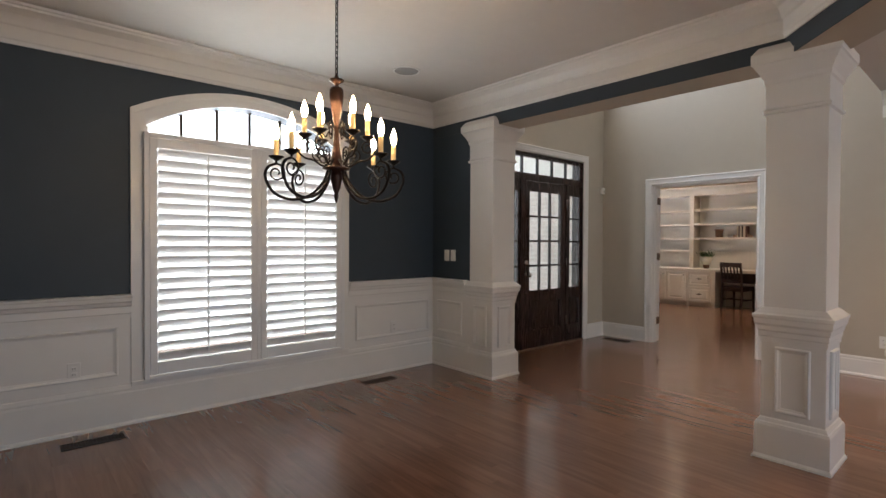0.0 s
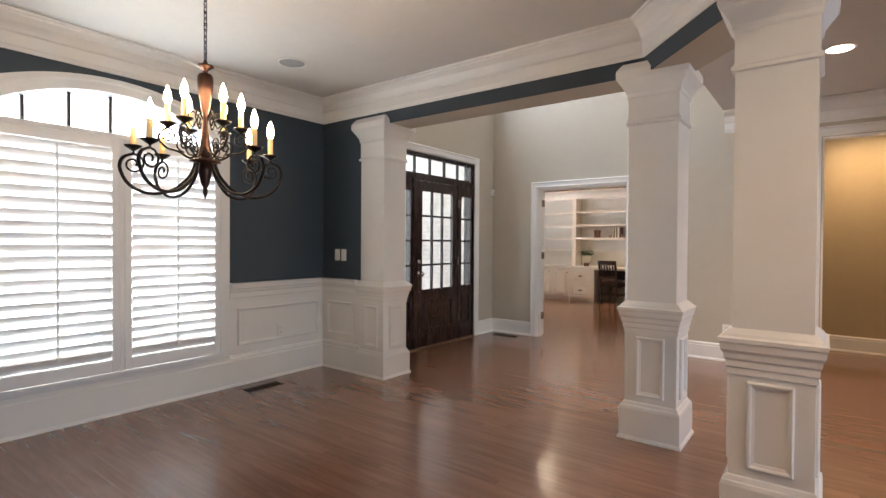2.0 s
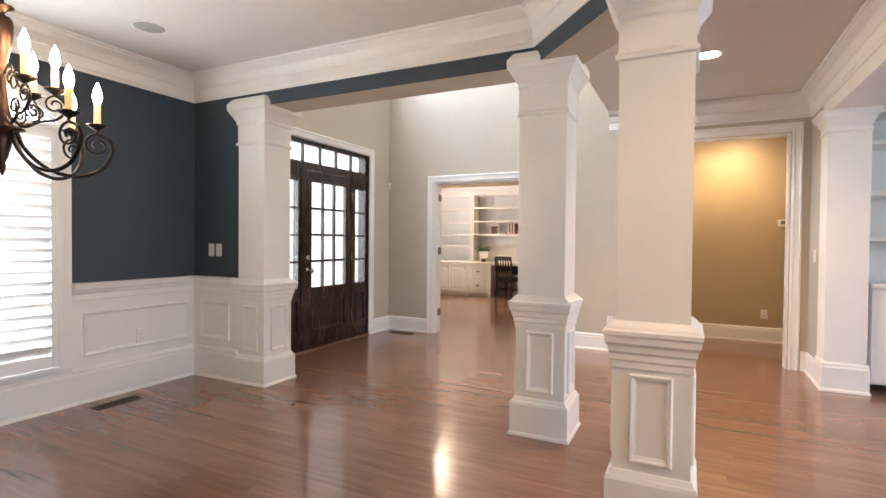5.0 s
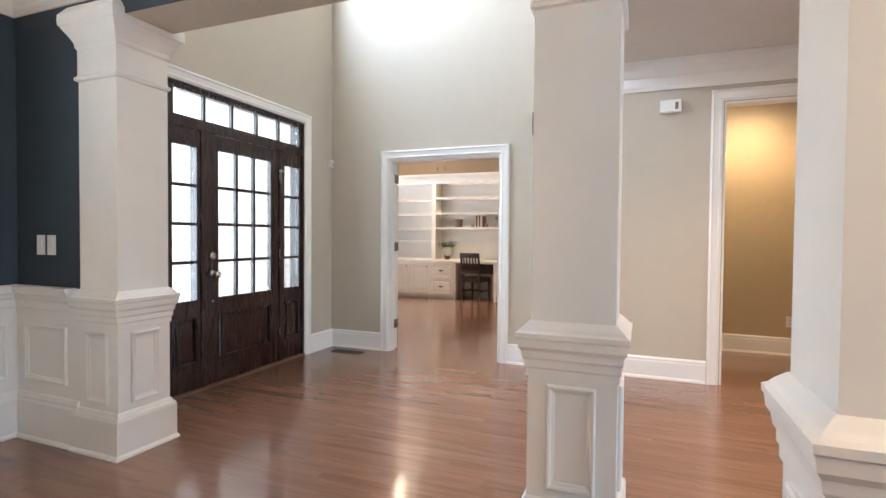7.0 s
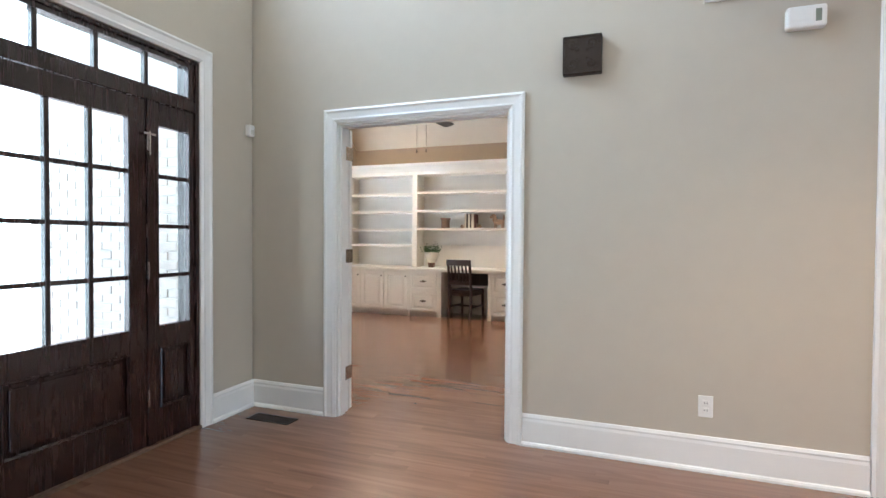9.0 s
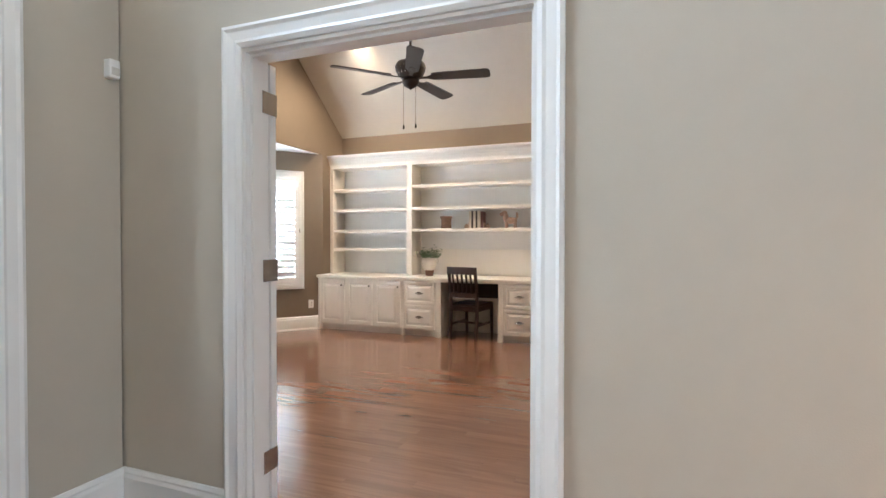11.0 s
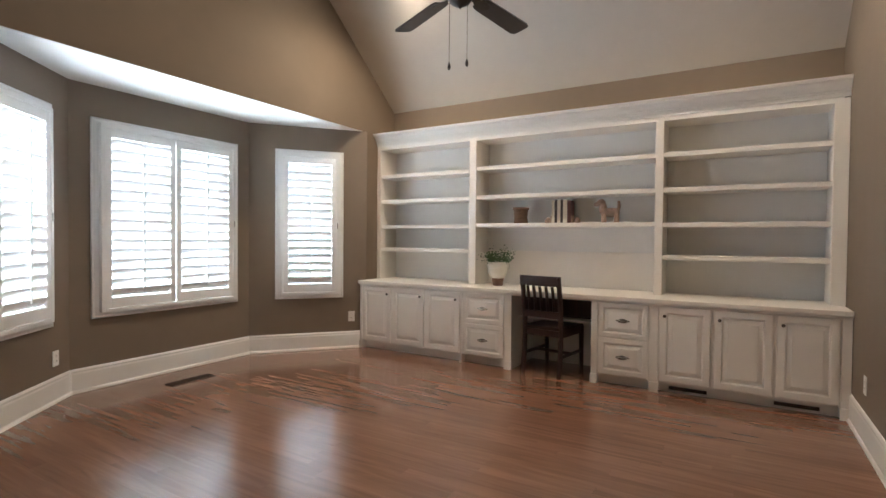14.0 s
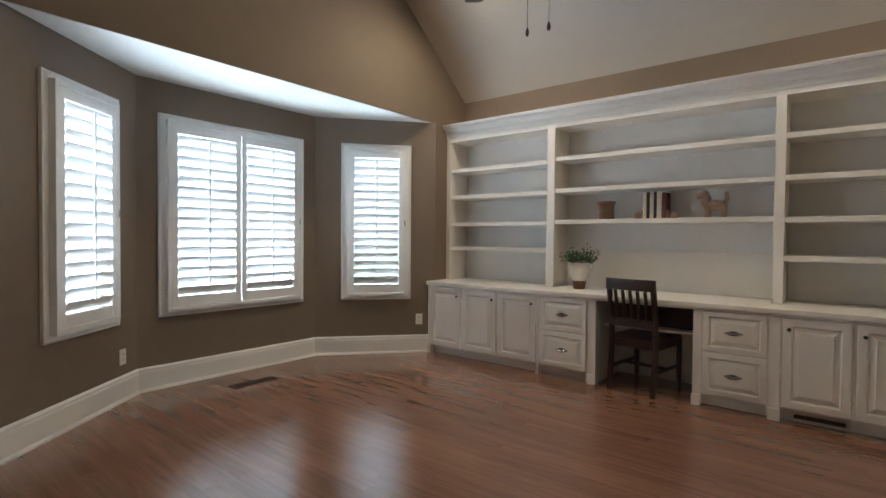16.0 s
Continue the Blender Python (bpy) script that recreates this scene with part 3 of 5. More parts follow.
def column(x, y, label):
    c = thing("column", label, "column", pose(x, y, 0), "square columns round the dining room", "structure")
    part("plinth", square_lathe(B(), [(0.198, 0), (0.198, 0.012), (0.192, 0.022), (0.188, 0.026), (0.188, 0.205), (0.183, 0.222), (0.176, 0.226), (0.168, 0.245), (0.162, 0.25)]), WHITE, c)
    part("pedestal", square_lathe(B(), [(0.161, 0.245), (0.161, 0.735)]), WHITE, c)
    part("cap_rail", square_lathe(B(), [(0.162, 0.705), (0.168, 0.707), (0.168, 0.737), (0.174, 0.743), (0.174, 0.770), (0.181, 0.780), (0.184, 0.805), (0.194, 0.820), (0.197, 0.850), (0.202, 0.855), (0.203, 0.873), (0.190, 0.881), (0.182, 0.892), (0.158, 0.915)]), WHITE, c)
    part("shaft", square_lathe(B(), [(0.153, 0.89), (0.153, 2.12)]), WHITE, c)
    part("capital", square_lathe(B(), [(0.157, 2.075), (0.168, 2.080), (0.170, 2.095), (0.160, 2.105), (0.157, 2.115), (0.157, 2.25), (0.166, 2.262), (0.168, 2.285), (0.178, 2.305), (0.195, 2.335), (0.207, 2.352), (0.213, 2.366), (0.221, 2.372), (0.223, 2.40), (0.222, 2.43), (0.200, 2.462), (0.188, 2.478)]), WHITE, c)
    for a in range(4):
        f = frame_sweep(B(), PANEL, [(-0.088, -0.161, 0.29), (0.088, -0.161, 0.29), (0.088, -0.161, 0.682), (-0.088, -0.161, 0.682)], (0, -1, 0))
        bmesh.ops.rotate(f, verts=f.verts, cent=(0, 0, 0), matrix=Matrix.Rotation(radians(90 * a), 3, "Z"))
        part("panel_molding", f, WHITE, c)
    return c


column(*C1, "white square panelled column against the dining wall")
column(*C2, "white square panelled column at the foyer")
column(*C3, "white square panelled column between dining room and corridor")


def rect_lathe(bm, x0, y0, x1, y1, profile):
    """A rectangular body: profile of (out, height) round a plan rectangle."""
    rings = [[bm.verts.new(p) for p in ((x0 - o, y0 - o, z), (x1 + o, y0 - o, z), (x1 + o, y1 + o, z), (x0 - o, y1 + o, z))] for o, z in profile]
    for a, b in zip(rings, rings[1:]):
        for i in range(4):
            bm.faces.new((a[i], a[(i + 1) % 4], b[(i + 1) % 4], b[i]))
    bm.faces.new(rings[0][::-1])
    bm.faces.new(rings[-1])
    return bm


far = thing("pilaster", "white full-height pilaster with a tall base beside the hall", "pilaster", None, "", "structure")
plan = (6.40, -0.985, 6.659, -0.69)
part("shaft", rect_lathe(B(), *plan, [(0, 0.24), (0, 2.28)]), WHITE, far)
part("plinth", rect_lathe(B(), *plan, [(0.028, 0), (0.028, 0.012), (0.022, 0.024), (0.018, 0.028), (0.018, 0.205), (0.013, 0.222), (0.014, 0.234), (0.006, 0.25), (0.001, 0.252)]), WHITE, far)
part("capital", rect_lathe(B(), *plan, [(0.002, 2.215), (0.012, 2.22), (0.012, 2.235), (0.003, 2.245), (0.003, 2.27), (0.016, 2.30), (0.034, 2.335), (0.050, 2.352), (0.056, 2.372), (0.062, 2.376), (0.064, 2.398)]), WHITE, far)
shelf_unit = thing("shelf_unit", "white built-in shelves over a cabinet beside the pilaster", "shelves")
part("side_panel", quick(6.50, -1.012, 0.0, 6.90, -0.990, 2.38, bevel=0.002), CABINET, shelf_unit)
part("side_panel", quick(6.50, -2.222, 0.0, 6.90, -2.200, 2.38, bevel=0.002), CABINET, shelf_unit)
part("back_panel", quick(6.902, -2.222, 0.0, 6.92, -0.990, 2.38), SHELFBACK, shelf_unit)
for z in (1.31, 1.695, 2.13):
    part("shelf", quick(6.52, -2.199, z - 0.018, 6.90, -1.013, z + 0.018, bevel=0.002), CABINET, shelf_unit)
part("top_board", quick(6.50, -2.222, 2.381, 6.92, -0.990, 2.398, bevel=0.002), CABINET, shelf_unit)
part("countertop", quick(6.44, -2.199, 0.90, 6.90, -1.013, 0.935, bevel=0.004), CABINET, shelf_unit)
part("carcass", quick(6.48, -2.199, 0.08, 6.90, -1.013, 0.898), CABINET, shelf_unit)
for y0 in (-2.19, -1.60):
    part("cabinet_door", quick(6.462, y0, 0.10, 6.479, y0 + 0.575, 0.88, bevel=0.003), CABINET, shelf_unit)


# ---- shutters and windows ----
def shutter_panel(parent, m, w, h, n, tilt=-57.0):
    """A louvred panel under its shutter: x across, z up, room side towards -y; m places its lower left corner."""
    st, top, bot = 0.048, 0.075, 0.085
    bm = quick(0, -0.028, 0, st, 0, h, bevel=0.003)
    box(bm, w - st, -0.028, 0, w, 0, h, bevel=0.003)
    box(bm, st, -0.027, h - top, w - st, -0.001, h, bevel=0.003)
    box(bm, st, -0.027, 0, w - st, -0.001, bot, bevel=0.003)
    s = part("panel", bm, SHUTTER, parent)
    s.matrix_local = m
    pitch = (h - top - bot) / n
    sl = B()
    prof = [(0.043 * math.cos(a), 0.0055 * math.sin(a)) for a in [2 * math.pi * i / 12 for i in range(12)]]
    c, k = math.cos(radians(tilt)), math.sin(radians(tilt))
    prism(sl, [(p * c - q * k, p * k + q * c) for p, q in prof], st + 0.002, w - st - 0.002, "x")
    me = mesh_of("louver", sl, SHUTTER)
    for i in range(n):
        o = new("louver", me)
        o.parent = s
        o.location = (0, -0.014, bot + pitch * (i + 0.5))
    part("tilt_rod", quick(w / 2 - 0.006, -0.066, bot + 0.05, w / 2 + 0.006, -0.054, h - top - 0.02, bevel=0.002), SHUTTER, s)
    return s


# dining window: arched casing, muntins, glass, shutter frame and two panels
win = thing("window_1", "arched white window over a pair of louvred shutters", "window", None, "", "structure")
wy = DY
arc_out, arc_in = arch(2.235, 0.235, 1.437, 3.193), arch(2.12, 0.25, 1.53, 3.10)
bm = B()
n = len(arc_out)
ring = []
for i in range(n):
    (xo, zo), (xi, zi) = arc_out[i], arc_in[i]
    xm, zm = xo * 0.7 + xi * 0.3, zo * 0.7 + zi * 0.3
    ring.append([bm.verts.new(v) for v in ((xo, wy, zo), (xo, wy - 0.026, zo), (xm, wy - 0.030, zm), (xm * 0.8 + xi * 0.2, wy - 0.020, zm * 0.8 + zi * 0.2), (xi, wy - 0.014, zi), (xi, wy, zi))])
for r, s in zip(ring, ring[1:]):
    for j in range(6):
        bm.faces.new((r[j], s[j], s[(j + 1) % 6], r[(j + 1) % 6]))
box(bm, 1.437, wy - 0.026, 0.20, 1.53, wy - 0.0002, 2.234)
box(bm, 3.10, wy - 0.026, 0.20, 3.193, wy - 0.0002, 2.234)
box(bm, 1.53, wy - 0.026, 0.20, 3.10, wy - 0.0002, 0.305)
part("casing", bm, WHITE, win)
part("sill", quick(1.437, wy - 0.036, 0.270, 3.193, wy - 0.026, 0.300, bevel=0.004), WHITE, win)
bm = B()
box(bm, 1.531, wy + 0.02, 0.311, 1.56, wy + 0.15, 2.13)
box(bm, 3.07, wy + 0.02, 0.311, 3.099, wy + 0.15, 2.13)
part("jamb_liner", bm, WHITE, win)
part("pane", prism(B(), [(1.56, 0.32)] + [(x, z - 0.02) for x, z in arc_in[1:-1]] + [(3.07, 0.32)], wy + 0.10, wy + 0.105, "y"), GLASS, win).visible_shadow = False
# white bars given a dark colour for their backlit silhouette against the sky
for x in (1.79, 2.05, 2.31, 2.57, 2.83):
    zt = max(z for (xx, z) in arc_in if abs(xx - x) < 0.05)
    part("muntin", quick(x - 0.011, wy + 0.080, 2.0, x + 0.011, wy + 0.099, zt - 0.005), BRONZE, win, "slim glazing bar darkened as a backlit silhouette")
part("meeting_rail", quick(1.56, wy + 0.08, 1.16, 3.07, wy + 0.099, 1.21), SHUTTER, win)
fr = thing("plantation_shutter", "white two-panel plantation shutter with open louvres", "shutter", None, "plantation shutters")
bm = B()
for a in ((1.512, wy - 0.075, 0.305, 1.545, wy - 0.027, 2.068), (3.085, wy - 0.075, 0.305, 3.122, wy - 0.027, 2.068), (1.545, wy - 0.075, 2.035, 3.085, wy - 0.027, 2.068), (1.545, wy - 0.075, 0.305, 3.085, wy - 0.027, 0.33), (2.315, wy - 0.072, 0.33, 2.345, wy - 0.027, 2.035)):
    box(bm, *a, bevel=0.003)
part("frame", bm, SHUTTER, fr)
for x0, x1 in ((1.547, 2.313), (2.347, 3.083)):
    shutter_panel(fr, pose(x0, wy - 0.046, 0.333), x1 - x0, 1.70, 20)


def bay_window(index, m, s0, s1, panels):
    """A shuttered window in a bay wall's own frame: x along the wall; the room is towards -y."""
    w = thing("window_%d" % index, "white cased bay window with louvred shutters", "window", m, "", "structure")
    z0, z1 = 0.580, 2.220
    cp = [(0, 0), (0, 0.022), (0.012, 0.026), (0.024, 0.018), (0.070, 0.014), (0.082, 0.010), (0.082, 0)]
    part("casing", frame_sweep(B(), cp, [(s0, 0, z0), (s1, 0, z0), (s1, 0, z1), (s0, 0, z1)], (0, -1, 0)), SHUTTER, w)
    a, b, c, e = s0 + 0.083, s1 - 0.083, z0 + 0.084, z1 - 0.084
    p = part("pane", quick(a, 0.085, c, b, 0.09, e), GLASS, w)
    p.visible_shadow = False
    part("meeting_rail", quick(a, 0.06, (c + e) / 2 - 0.02, b, 0.084, (c + e) / 2 + 0.02), SHUTTER, w)
    part("sash", frame_sweep(B(), [(0, 0), (0, 0.03), (0.035, 0.03), (0.035, 0)], [(a, 0.09, c), (b, 0.09, c), (b, 0.09, e), (a, 0.09, e)], (0, -1, 0)), SHUTTER, w)
    f = thing("plantation_shutter", "white %s plantation shutter in the window bay" % ("two-panel" if panels > 1 else "single-panel"), "shutter", m, "plantation shutters")
    bm = B()
    lo, hi = s0 + 0.055, s1 - 0.055
    zz0, zz1 = z0 + 0.045, z1 - 0.045
    t = 0.030
    for q in ((lo, -0.062, zz0, lo + t, -0.015, zz1), (hi - t, -0.062, zz0, hi, -0.015, zz1), (lo + t, -0.062, zz1 - t, hi - t, -0.015, zz1), (lo + t, -0.062, zz0, hi - t, -0.015, zz0 + t)):
        box(bm, *q, bevel=0.003)
    part("frame", bm, SHUTTER, f)
    wide = (hi - lo - 2 * t - (panels - 1) * 0.004) / panels
    for i in range(panels):
        shutter_panel(f, pose(lo + t + 0.002 + i * (wide + 0.004), -0.030, zz0 + t + 0.002), wide - 0.004, zz1 - zz0 - 2 * t - 0.004, 16)
    part("magnet_catch", quick(hi - 0.02, -0.068, 1.36, hi - 0.012, -0.062, 1.42), NICKEL, f)


bay_window(2, M1, 0.597, 1.312, 1)
bay_window(3, M2, 0.153, 1.526, 2)
bay_window(4, M3, 0.267, 1.003, 1)


# ---- front door ----
door = thing("door_1", "dark mahogany front door with glazed upper panel", "front door", None, "", "structure")
yd0, yd1 = FY + 0.016, FY + 0.061


def glazed(parent, x0, x1, z0, z1, gx0, gx1, gz0, gz1, cols, rows, y0=yd0, y1=yd1, lower=True):
    """A glazed leaf: stiles, rails, raised lower panel, bars and single panes."""
    part("stile", quick(x0, y0, z0, gx0, y1, z1, bevel=0.003), MAHOGANY, parent)
    part("stile", quick(gx1, y0, z0, x1, y1, z1, bevel=0.003), MAHOGANY, parent)
    part("top_rail", quick(gx0, y0 + 0.001, gz1, gx1, y1 - 0.001, z1), MAHOGANY, parent)
    if lower:
        part("bottom_rail", quick(gx0, y0 + 0.001, z0, gx1, y1 - 0.001, z0 + 0.20), MAHOGANY, parent)
        part("lock_rail", quick(gx0, y0 + 0.001, gz0 - 0.13, gx1, y1 - 0.001, gz0), MAHOGANY, parent)
        p = quick(gx0, y0 + 0.020, z0 + 0.20, gx1, y1 - 0.012, gz0 - 0.13)
        box(p, gx0 + 0.04, y0 + 0.006, z0 + 0.24, gx1 - 0.04, y0 + 0.020, gz0 - 0.17, bevel=0.005)
        part("raised_panel", p, MAHOGANY, parent)
        part("panel_bead", frame_sweep(B(), [(0, 0), (0, 0.012), (0.008, 0.016), (0.018, 0.006), (0.018, 0)], [(gx0, y0 + 0.006, z0 + 0.20), (gx1, y0 + 0.006, z0 + 0.20), (gx1, y0 + 0.006, gz0 - 0.13), (gx0, y0 + 0.006, gz0 - 0.13)], (0, -1, 0)), MAHOGANY, parent)
    else:
        part("bottom_rail", quick(gx0, y0 + 0.001, z0, gx1, y1 - 0.001, gz0), MAHOGANY, parent)
    bw = 0.012
    for i in range(1, cols):
        x = gx0 + (gx1 - gx0) * i / cols
        part("glazing_bar", quick(x - bw, y0 + 0.006, gz0, x + bw, y1 - 0.006, gz1, bevel=0.003), MAHOGANY, parent)
    for j in range(1, rows):
        z = gz0 + (gz1 - gz0) * j / rows
        part("glazing_bar", quick(gx0, y0 + 0.007, z - bw, gx1, y1 - 0.007, z + bw, bevel=0.003), MAHOGANY, parent)
    for i in range(cols):
        for j in range(rows):
            xa, xb = gx0 + (gx1 - gx0) * i / cols, gx0 + (gx1 - gx0) * (i + 1) / cols
            za, zb = gz0 + (gz1 - gz0) * j / rows, gz0 + (gz1 - gz0) * (j + 1) / rows
            g = part("pane", quick(xa + bw, y0 + 0.02, za + bw, xb - bw, y0 + 0.025, zb - bw), GLASS, parent)
            g.visible_shadow = False


glazed(door, 5.392, 6.246, 0.02, 2.035, 5.515, 6.142, 0.715, 1.915, 3, 4)
kn = lathe(B(), [(0.012, 0), (0.033, 0.001), (0.033, 0.006), (0.012, 0.010), (0.011, 0.035), (0.020, 0.040), (0.029, 0.052), (0.029, 0.064), (0.018, 0.074), (0.004, 0.076)], 16, pose(5.452, yd0, 0.91, 90))
part("door_knob", kn, NICKEL, door, "brushed nickel knob", smooth=True)
db = lathe(B(), [(0.012, 0), (0.034, 0.001), (0.034, 0.010), (0.024, 0.016), (0.014, 0.018), (0.004, 0.019)], 16, pose(5.448, yd0, 1.055, 90))
part("deadbolt", db, NICKEL, door, "brushed nickel deadbolt", smooth=True)
part("door_stop", lathe(B(), [(0.004, 0), (0.010, 0.001), (0.010, 0.008), (0.003, 0.012)], 10, pose(5.445, yd0, 0.69, 90)), NICKEL, door)
for z in (0.30, 1.05, 1.80):
    part("hinge", tube(B(), [(6.256, yd0 - 0.006, z - 0.05), (6.256, yd0 - 0.006, z + 0.05)], 0.007), NICKEL, door)
fd = thing("door_frame_1", "dark mahogany frame with sidelights and a five-pane transom", "door frame", None, "", "structure")
for a in ((5.02, FY + 0.002, 0.0, 5.045, FY + 0.16, 2.365), (6.595, FY + 0.002, 0.0, 6.62, FY + 0.16, 2.365), (5.045, FY + 0.002, 2.345, 6.595, FY + 0.16, 2.365), (5.335, FY + 0.006, 0.0, 5.388, FY + 0.13, 2.04), (6.250, FY + 0.006, 0.0, 6.300, FY + 0.13, 2.04), (5.045, FY + 0.004, 2.04, 6.595, FY + 0.13, 2.105)):
    part("jamb", quick(*a, bevel=0.003), MAHOGANY, fd)
part("threshold", quick(4.99, FY - 0.012, 0.0, 6.65, FY + 0.16, 0.02, bevel=0.004), BARK, fd, "worn oak threshold")
for x0, x1, g0, g1 in ((5.045, 5.335, 5.078, 5.300), (6.300, 6.595, 6.335, 6.556)):
    sl = part("sidelight", quick(x0, FY + 0.062, 0.02, x0 + 0.004, FY + 0.066, 2.04), MAHOGANY, fd)
    glazed(sl, x0, x1, 0.02, 2.04, g0, g1, 0.715, 1.905, 1, 4, FY + 0.016, FY + 0.061)
tr = part("transom", quick(5.045, FY + 0.062, 2.105, 6.595, FY + 0.066, 2.118), MAHOGANY, fd)
glazed(tr, 5.045, 6.595, 2.105, 2.345, 5.09, 6.55, 2.128, 2.318, 5, 1, FY + 0.014, FY + 0.061, lower=False)
bm = tube(B(), [(6.262, FY + 0.0, 1.72), (6.262, FY + 0.0, 1.86)], 0.006)
box(bm, 6.22, FY - 0.006, 1.835, 6.30, FY + 0.004, 1.848)
part("chain_guard", bm, NICKEL, fd, "small nickel door guard")

# study double doors, folded back against the study wall
for side, hy, ang in (("l", 3.468, 172), ("r", 2.272, -172)):
    lf = thing("door_2" if side == "l" else "door_3", "white panelled study door leaf standing open", "door", pose(WX + WT + 0.012, hy, 0.008), "study double doors", "structure")
    sgn = -1 if side == "l" else 1
    y0, y1 = (0.0, 0.60) if side == "l" else (-0.60, 0.0)
    part("leaf", quick(0.004, y0, 0, 0.040, y1, 2.015, bevel=0.002), WHITE, lf)
    for za, zb in ((0.22, 0.85), (1.0, 1.88)):
        ya, yb = y0 + 0.10, y1 - 0.10
        cs = [(0.040, ya, za), (0.040, yb, za), (0.040, yb, zb), (0.040, ya, zb)]
        part("panel_molding", frame_sweep(B(), PANEL, cs, (1, 0, 0)), WHITE, lf)
    for z in (0.27, 1.11, 1.84):
        h = quick(-0.052, -0.0062 if side == "l" else 0.0038, z - 0.048, 0.040, -0.0038 if side == "l" else 0.0062, z + 0.048)
        tube(h, [(-0.006, -0.006 * -sgn * -1, z - 0.047), (-0.006, -0.006 * -sgn * -1, z + 0.047)], 0.0065)
        part("hinge", h, NICKEL, lf, "nickel butt hinge")

# ---- outdoors at the porch ----
pw = thing("brick_porch_wall", "pale washed brick porch wall beside the front door", "brick wall", None, "", "structure")
part("mortar_bed", quick(7.06, 4.37, -0.07, 7.20, 6.6, 3.2), MORTAR, pw)
bk = mesh_of("brick", quick(-0.011, -0.098, -0.031, 0.011, 0.098, 0.031, bevel=0.003), BRICK)
for r in range(38):
    for c in range(10):
        if 4.45 + c * 0.207 + (0.1 if r % 2 else 0) > 6.5 or (r > 29):
            continue
        o = new("brick", bk)
        o.parent = pw
        o.location = (7.064 + random.uniform(-0.002, 0.002), 4.55 + c * 0.207 + (0.1 if r % 2 else 0), 0.0 + r * 0.073)
pier = thing("porch_post", "pale square post of the front porch", "post")
part("post", quick(4.55, 6.3, -0.07, 4.80, 6.55, 3.0, bevel=0.01), WHITE, pier)
structure("backdrop", quick(0, 9.0, -0.38, 12.0, 9.1, 6.0), SKYGLOW, "bright overexposed daylight beyond the door", "backdrop")

# ---- dining room things ----
ch = thing("chandelier", "twelve-light dark bronze scroll chandelier with lit candle bulbs", "chandelier", pose(1.985, 2.56, 0.152, 0, 0, 14) @ Matrix.Scale(0.862, 4))
part("ceiling_canopy", lathe(B(), [(0.012, 2.959), (0.03, 2.964), (0.055, 2.984), (0.062, 3.012), (0.0, 3.013)], 20), IRON, ch, smooth=True)
bm = B()
k = 0
z = 2.272
while z < 2.95:
    pts = []
    for i in range(13):
        a = 2 * math.pi * i / 12
        u, v = 0.0085 * math.cos(a), 0.021 * math.sin(a)
        pts.append((u, 0, z + 0.016 + v) if k % 2 else (0, u, z + 0.016 + v))
    tube(bm, pts, 0.0026, 5)
    z += 0.031
    k += 1
part("chain", bm, IRON, ch)
part("cord", tube(B(), [(0.004, 0.003, 2.26), (0.006, -0.004, 2.45), (0.002, 0.003, 2.965)], 0.0022, 6), IRON, ch)
part("loop_cap", lathe(B(), [(0.006, 2.275), (0.010, 2.265), (0.014, 2.250), (0.040, 2.244), (0.043, 2.238), (0.022, 2.225), (0.012, 2.215), (0.011, 2.20)], 20), COPPER, ch, "copper collar", True)
part("body", lathe(B(), [(0.012, 2.205), (0.030, 2.198), (0.038, 2.185), (0.040, 2.16), (0.037, 2.12), (0.030, 2.07), (0.020, 2.02), (0.014, 1.985), (0.018, 1.97), (0.014, 1.955), (0.016, 1.90), (0.026, 1.83), (0.034, 1.775), (0.022, 1.76), (0.075, 1.745), (0.078, 1.738), (0.030, 1.725), (0.034, 1.69), (0.022, 1.63), (0.010, 1.60), (0.014, 1.59), (0.010, 1.57), (0.003, 1.545)], 20), COPPER, ch, "turned copper body", True)


def scroll(cx, cz, r0, r1, a0, a1, n=18):
    """A spiral in the plane of an arm."""
    return [(cx + (r0 + (r1 - r0) * i / n) * math.cos(a0 + (a1 - a0) * i / n), 0, cz + (r0 + (r1 - r0) * i / n) * math.sin(a0 + (a1 - a0) * i / n)) for i in range(n + 1)]


def smooth_line(pts, n=8):
    """Points along a smooth line through the given ones."""
    P = [Vector(p) for p in pts]
    out = []
    for i in range(len(P) - 1):
        p0, p1, p2, p3 = P[max(i - 1, 0)], P[i], P[i + 1], P[min(i + 2, len(P) - 1)]
        for s in range(n):
            t = s / n
            out.append(0.5 * ((2 * p1) + (p2 - p0) * t + (2 * p0 - 5 * p1 + 4 * p2 - p3) * t * t + (3 * p1 - p0 - 3 * p2 + p3) * t ** 3))
    return out + [P[-1]]


def candle_set(parent, r, z, turn):
    rot = Matrix.Rotation(turn, 4, "Z") @ Matrix.Translation((r, 0, z))
    part("drip_pan", lathe(B(), [(0.006, -0.02), (0.014, -0.014), (0.030, -0.004), (0.042, 0.006), (0.040, 0.009), (0.018, 0.002), (0.0, 0.002)], 18, rot), IRON, parent, smooth=True)
    part("candle_sleeve", lathe(B(), [(0.0135, 0.002), (0.0135, 0.098), (0.011, 0.101), (0.0, 0.101)], 14, rot), CANDLE, parent, "ivory candle sleeve with bulb light as its own glow", True)
    part("bulb", lathe(B(), [(0.008, 0.101), (0.013, 0.110), (0.0185, 0.130), (0.017, 0.150), (0.011, 0.172), (0.005, 0.188), (0.001, 0.198)], 14, rot), BULB, parent, "lit flame-shaped bulb", True)


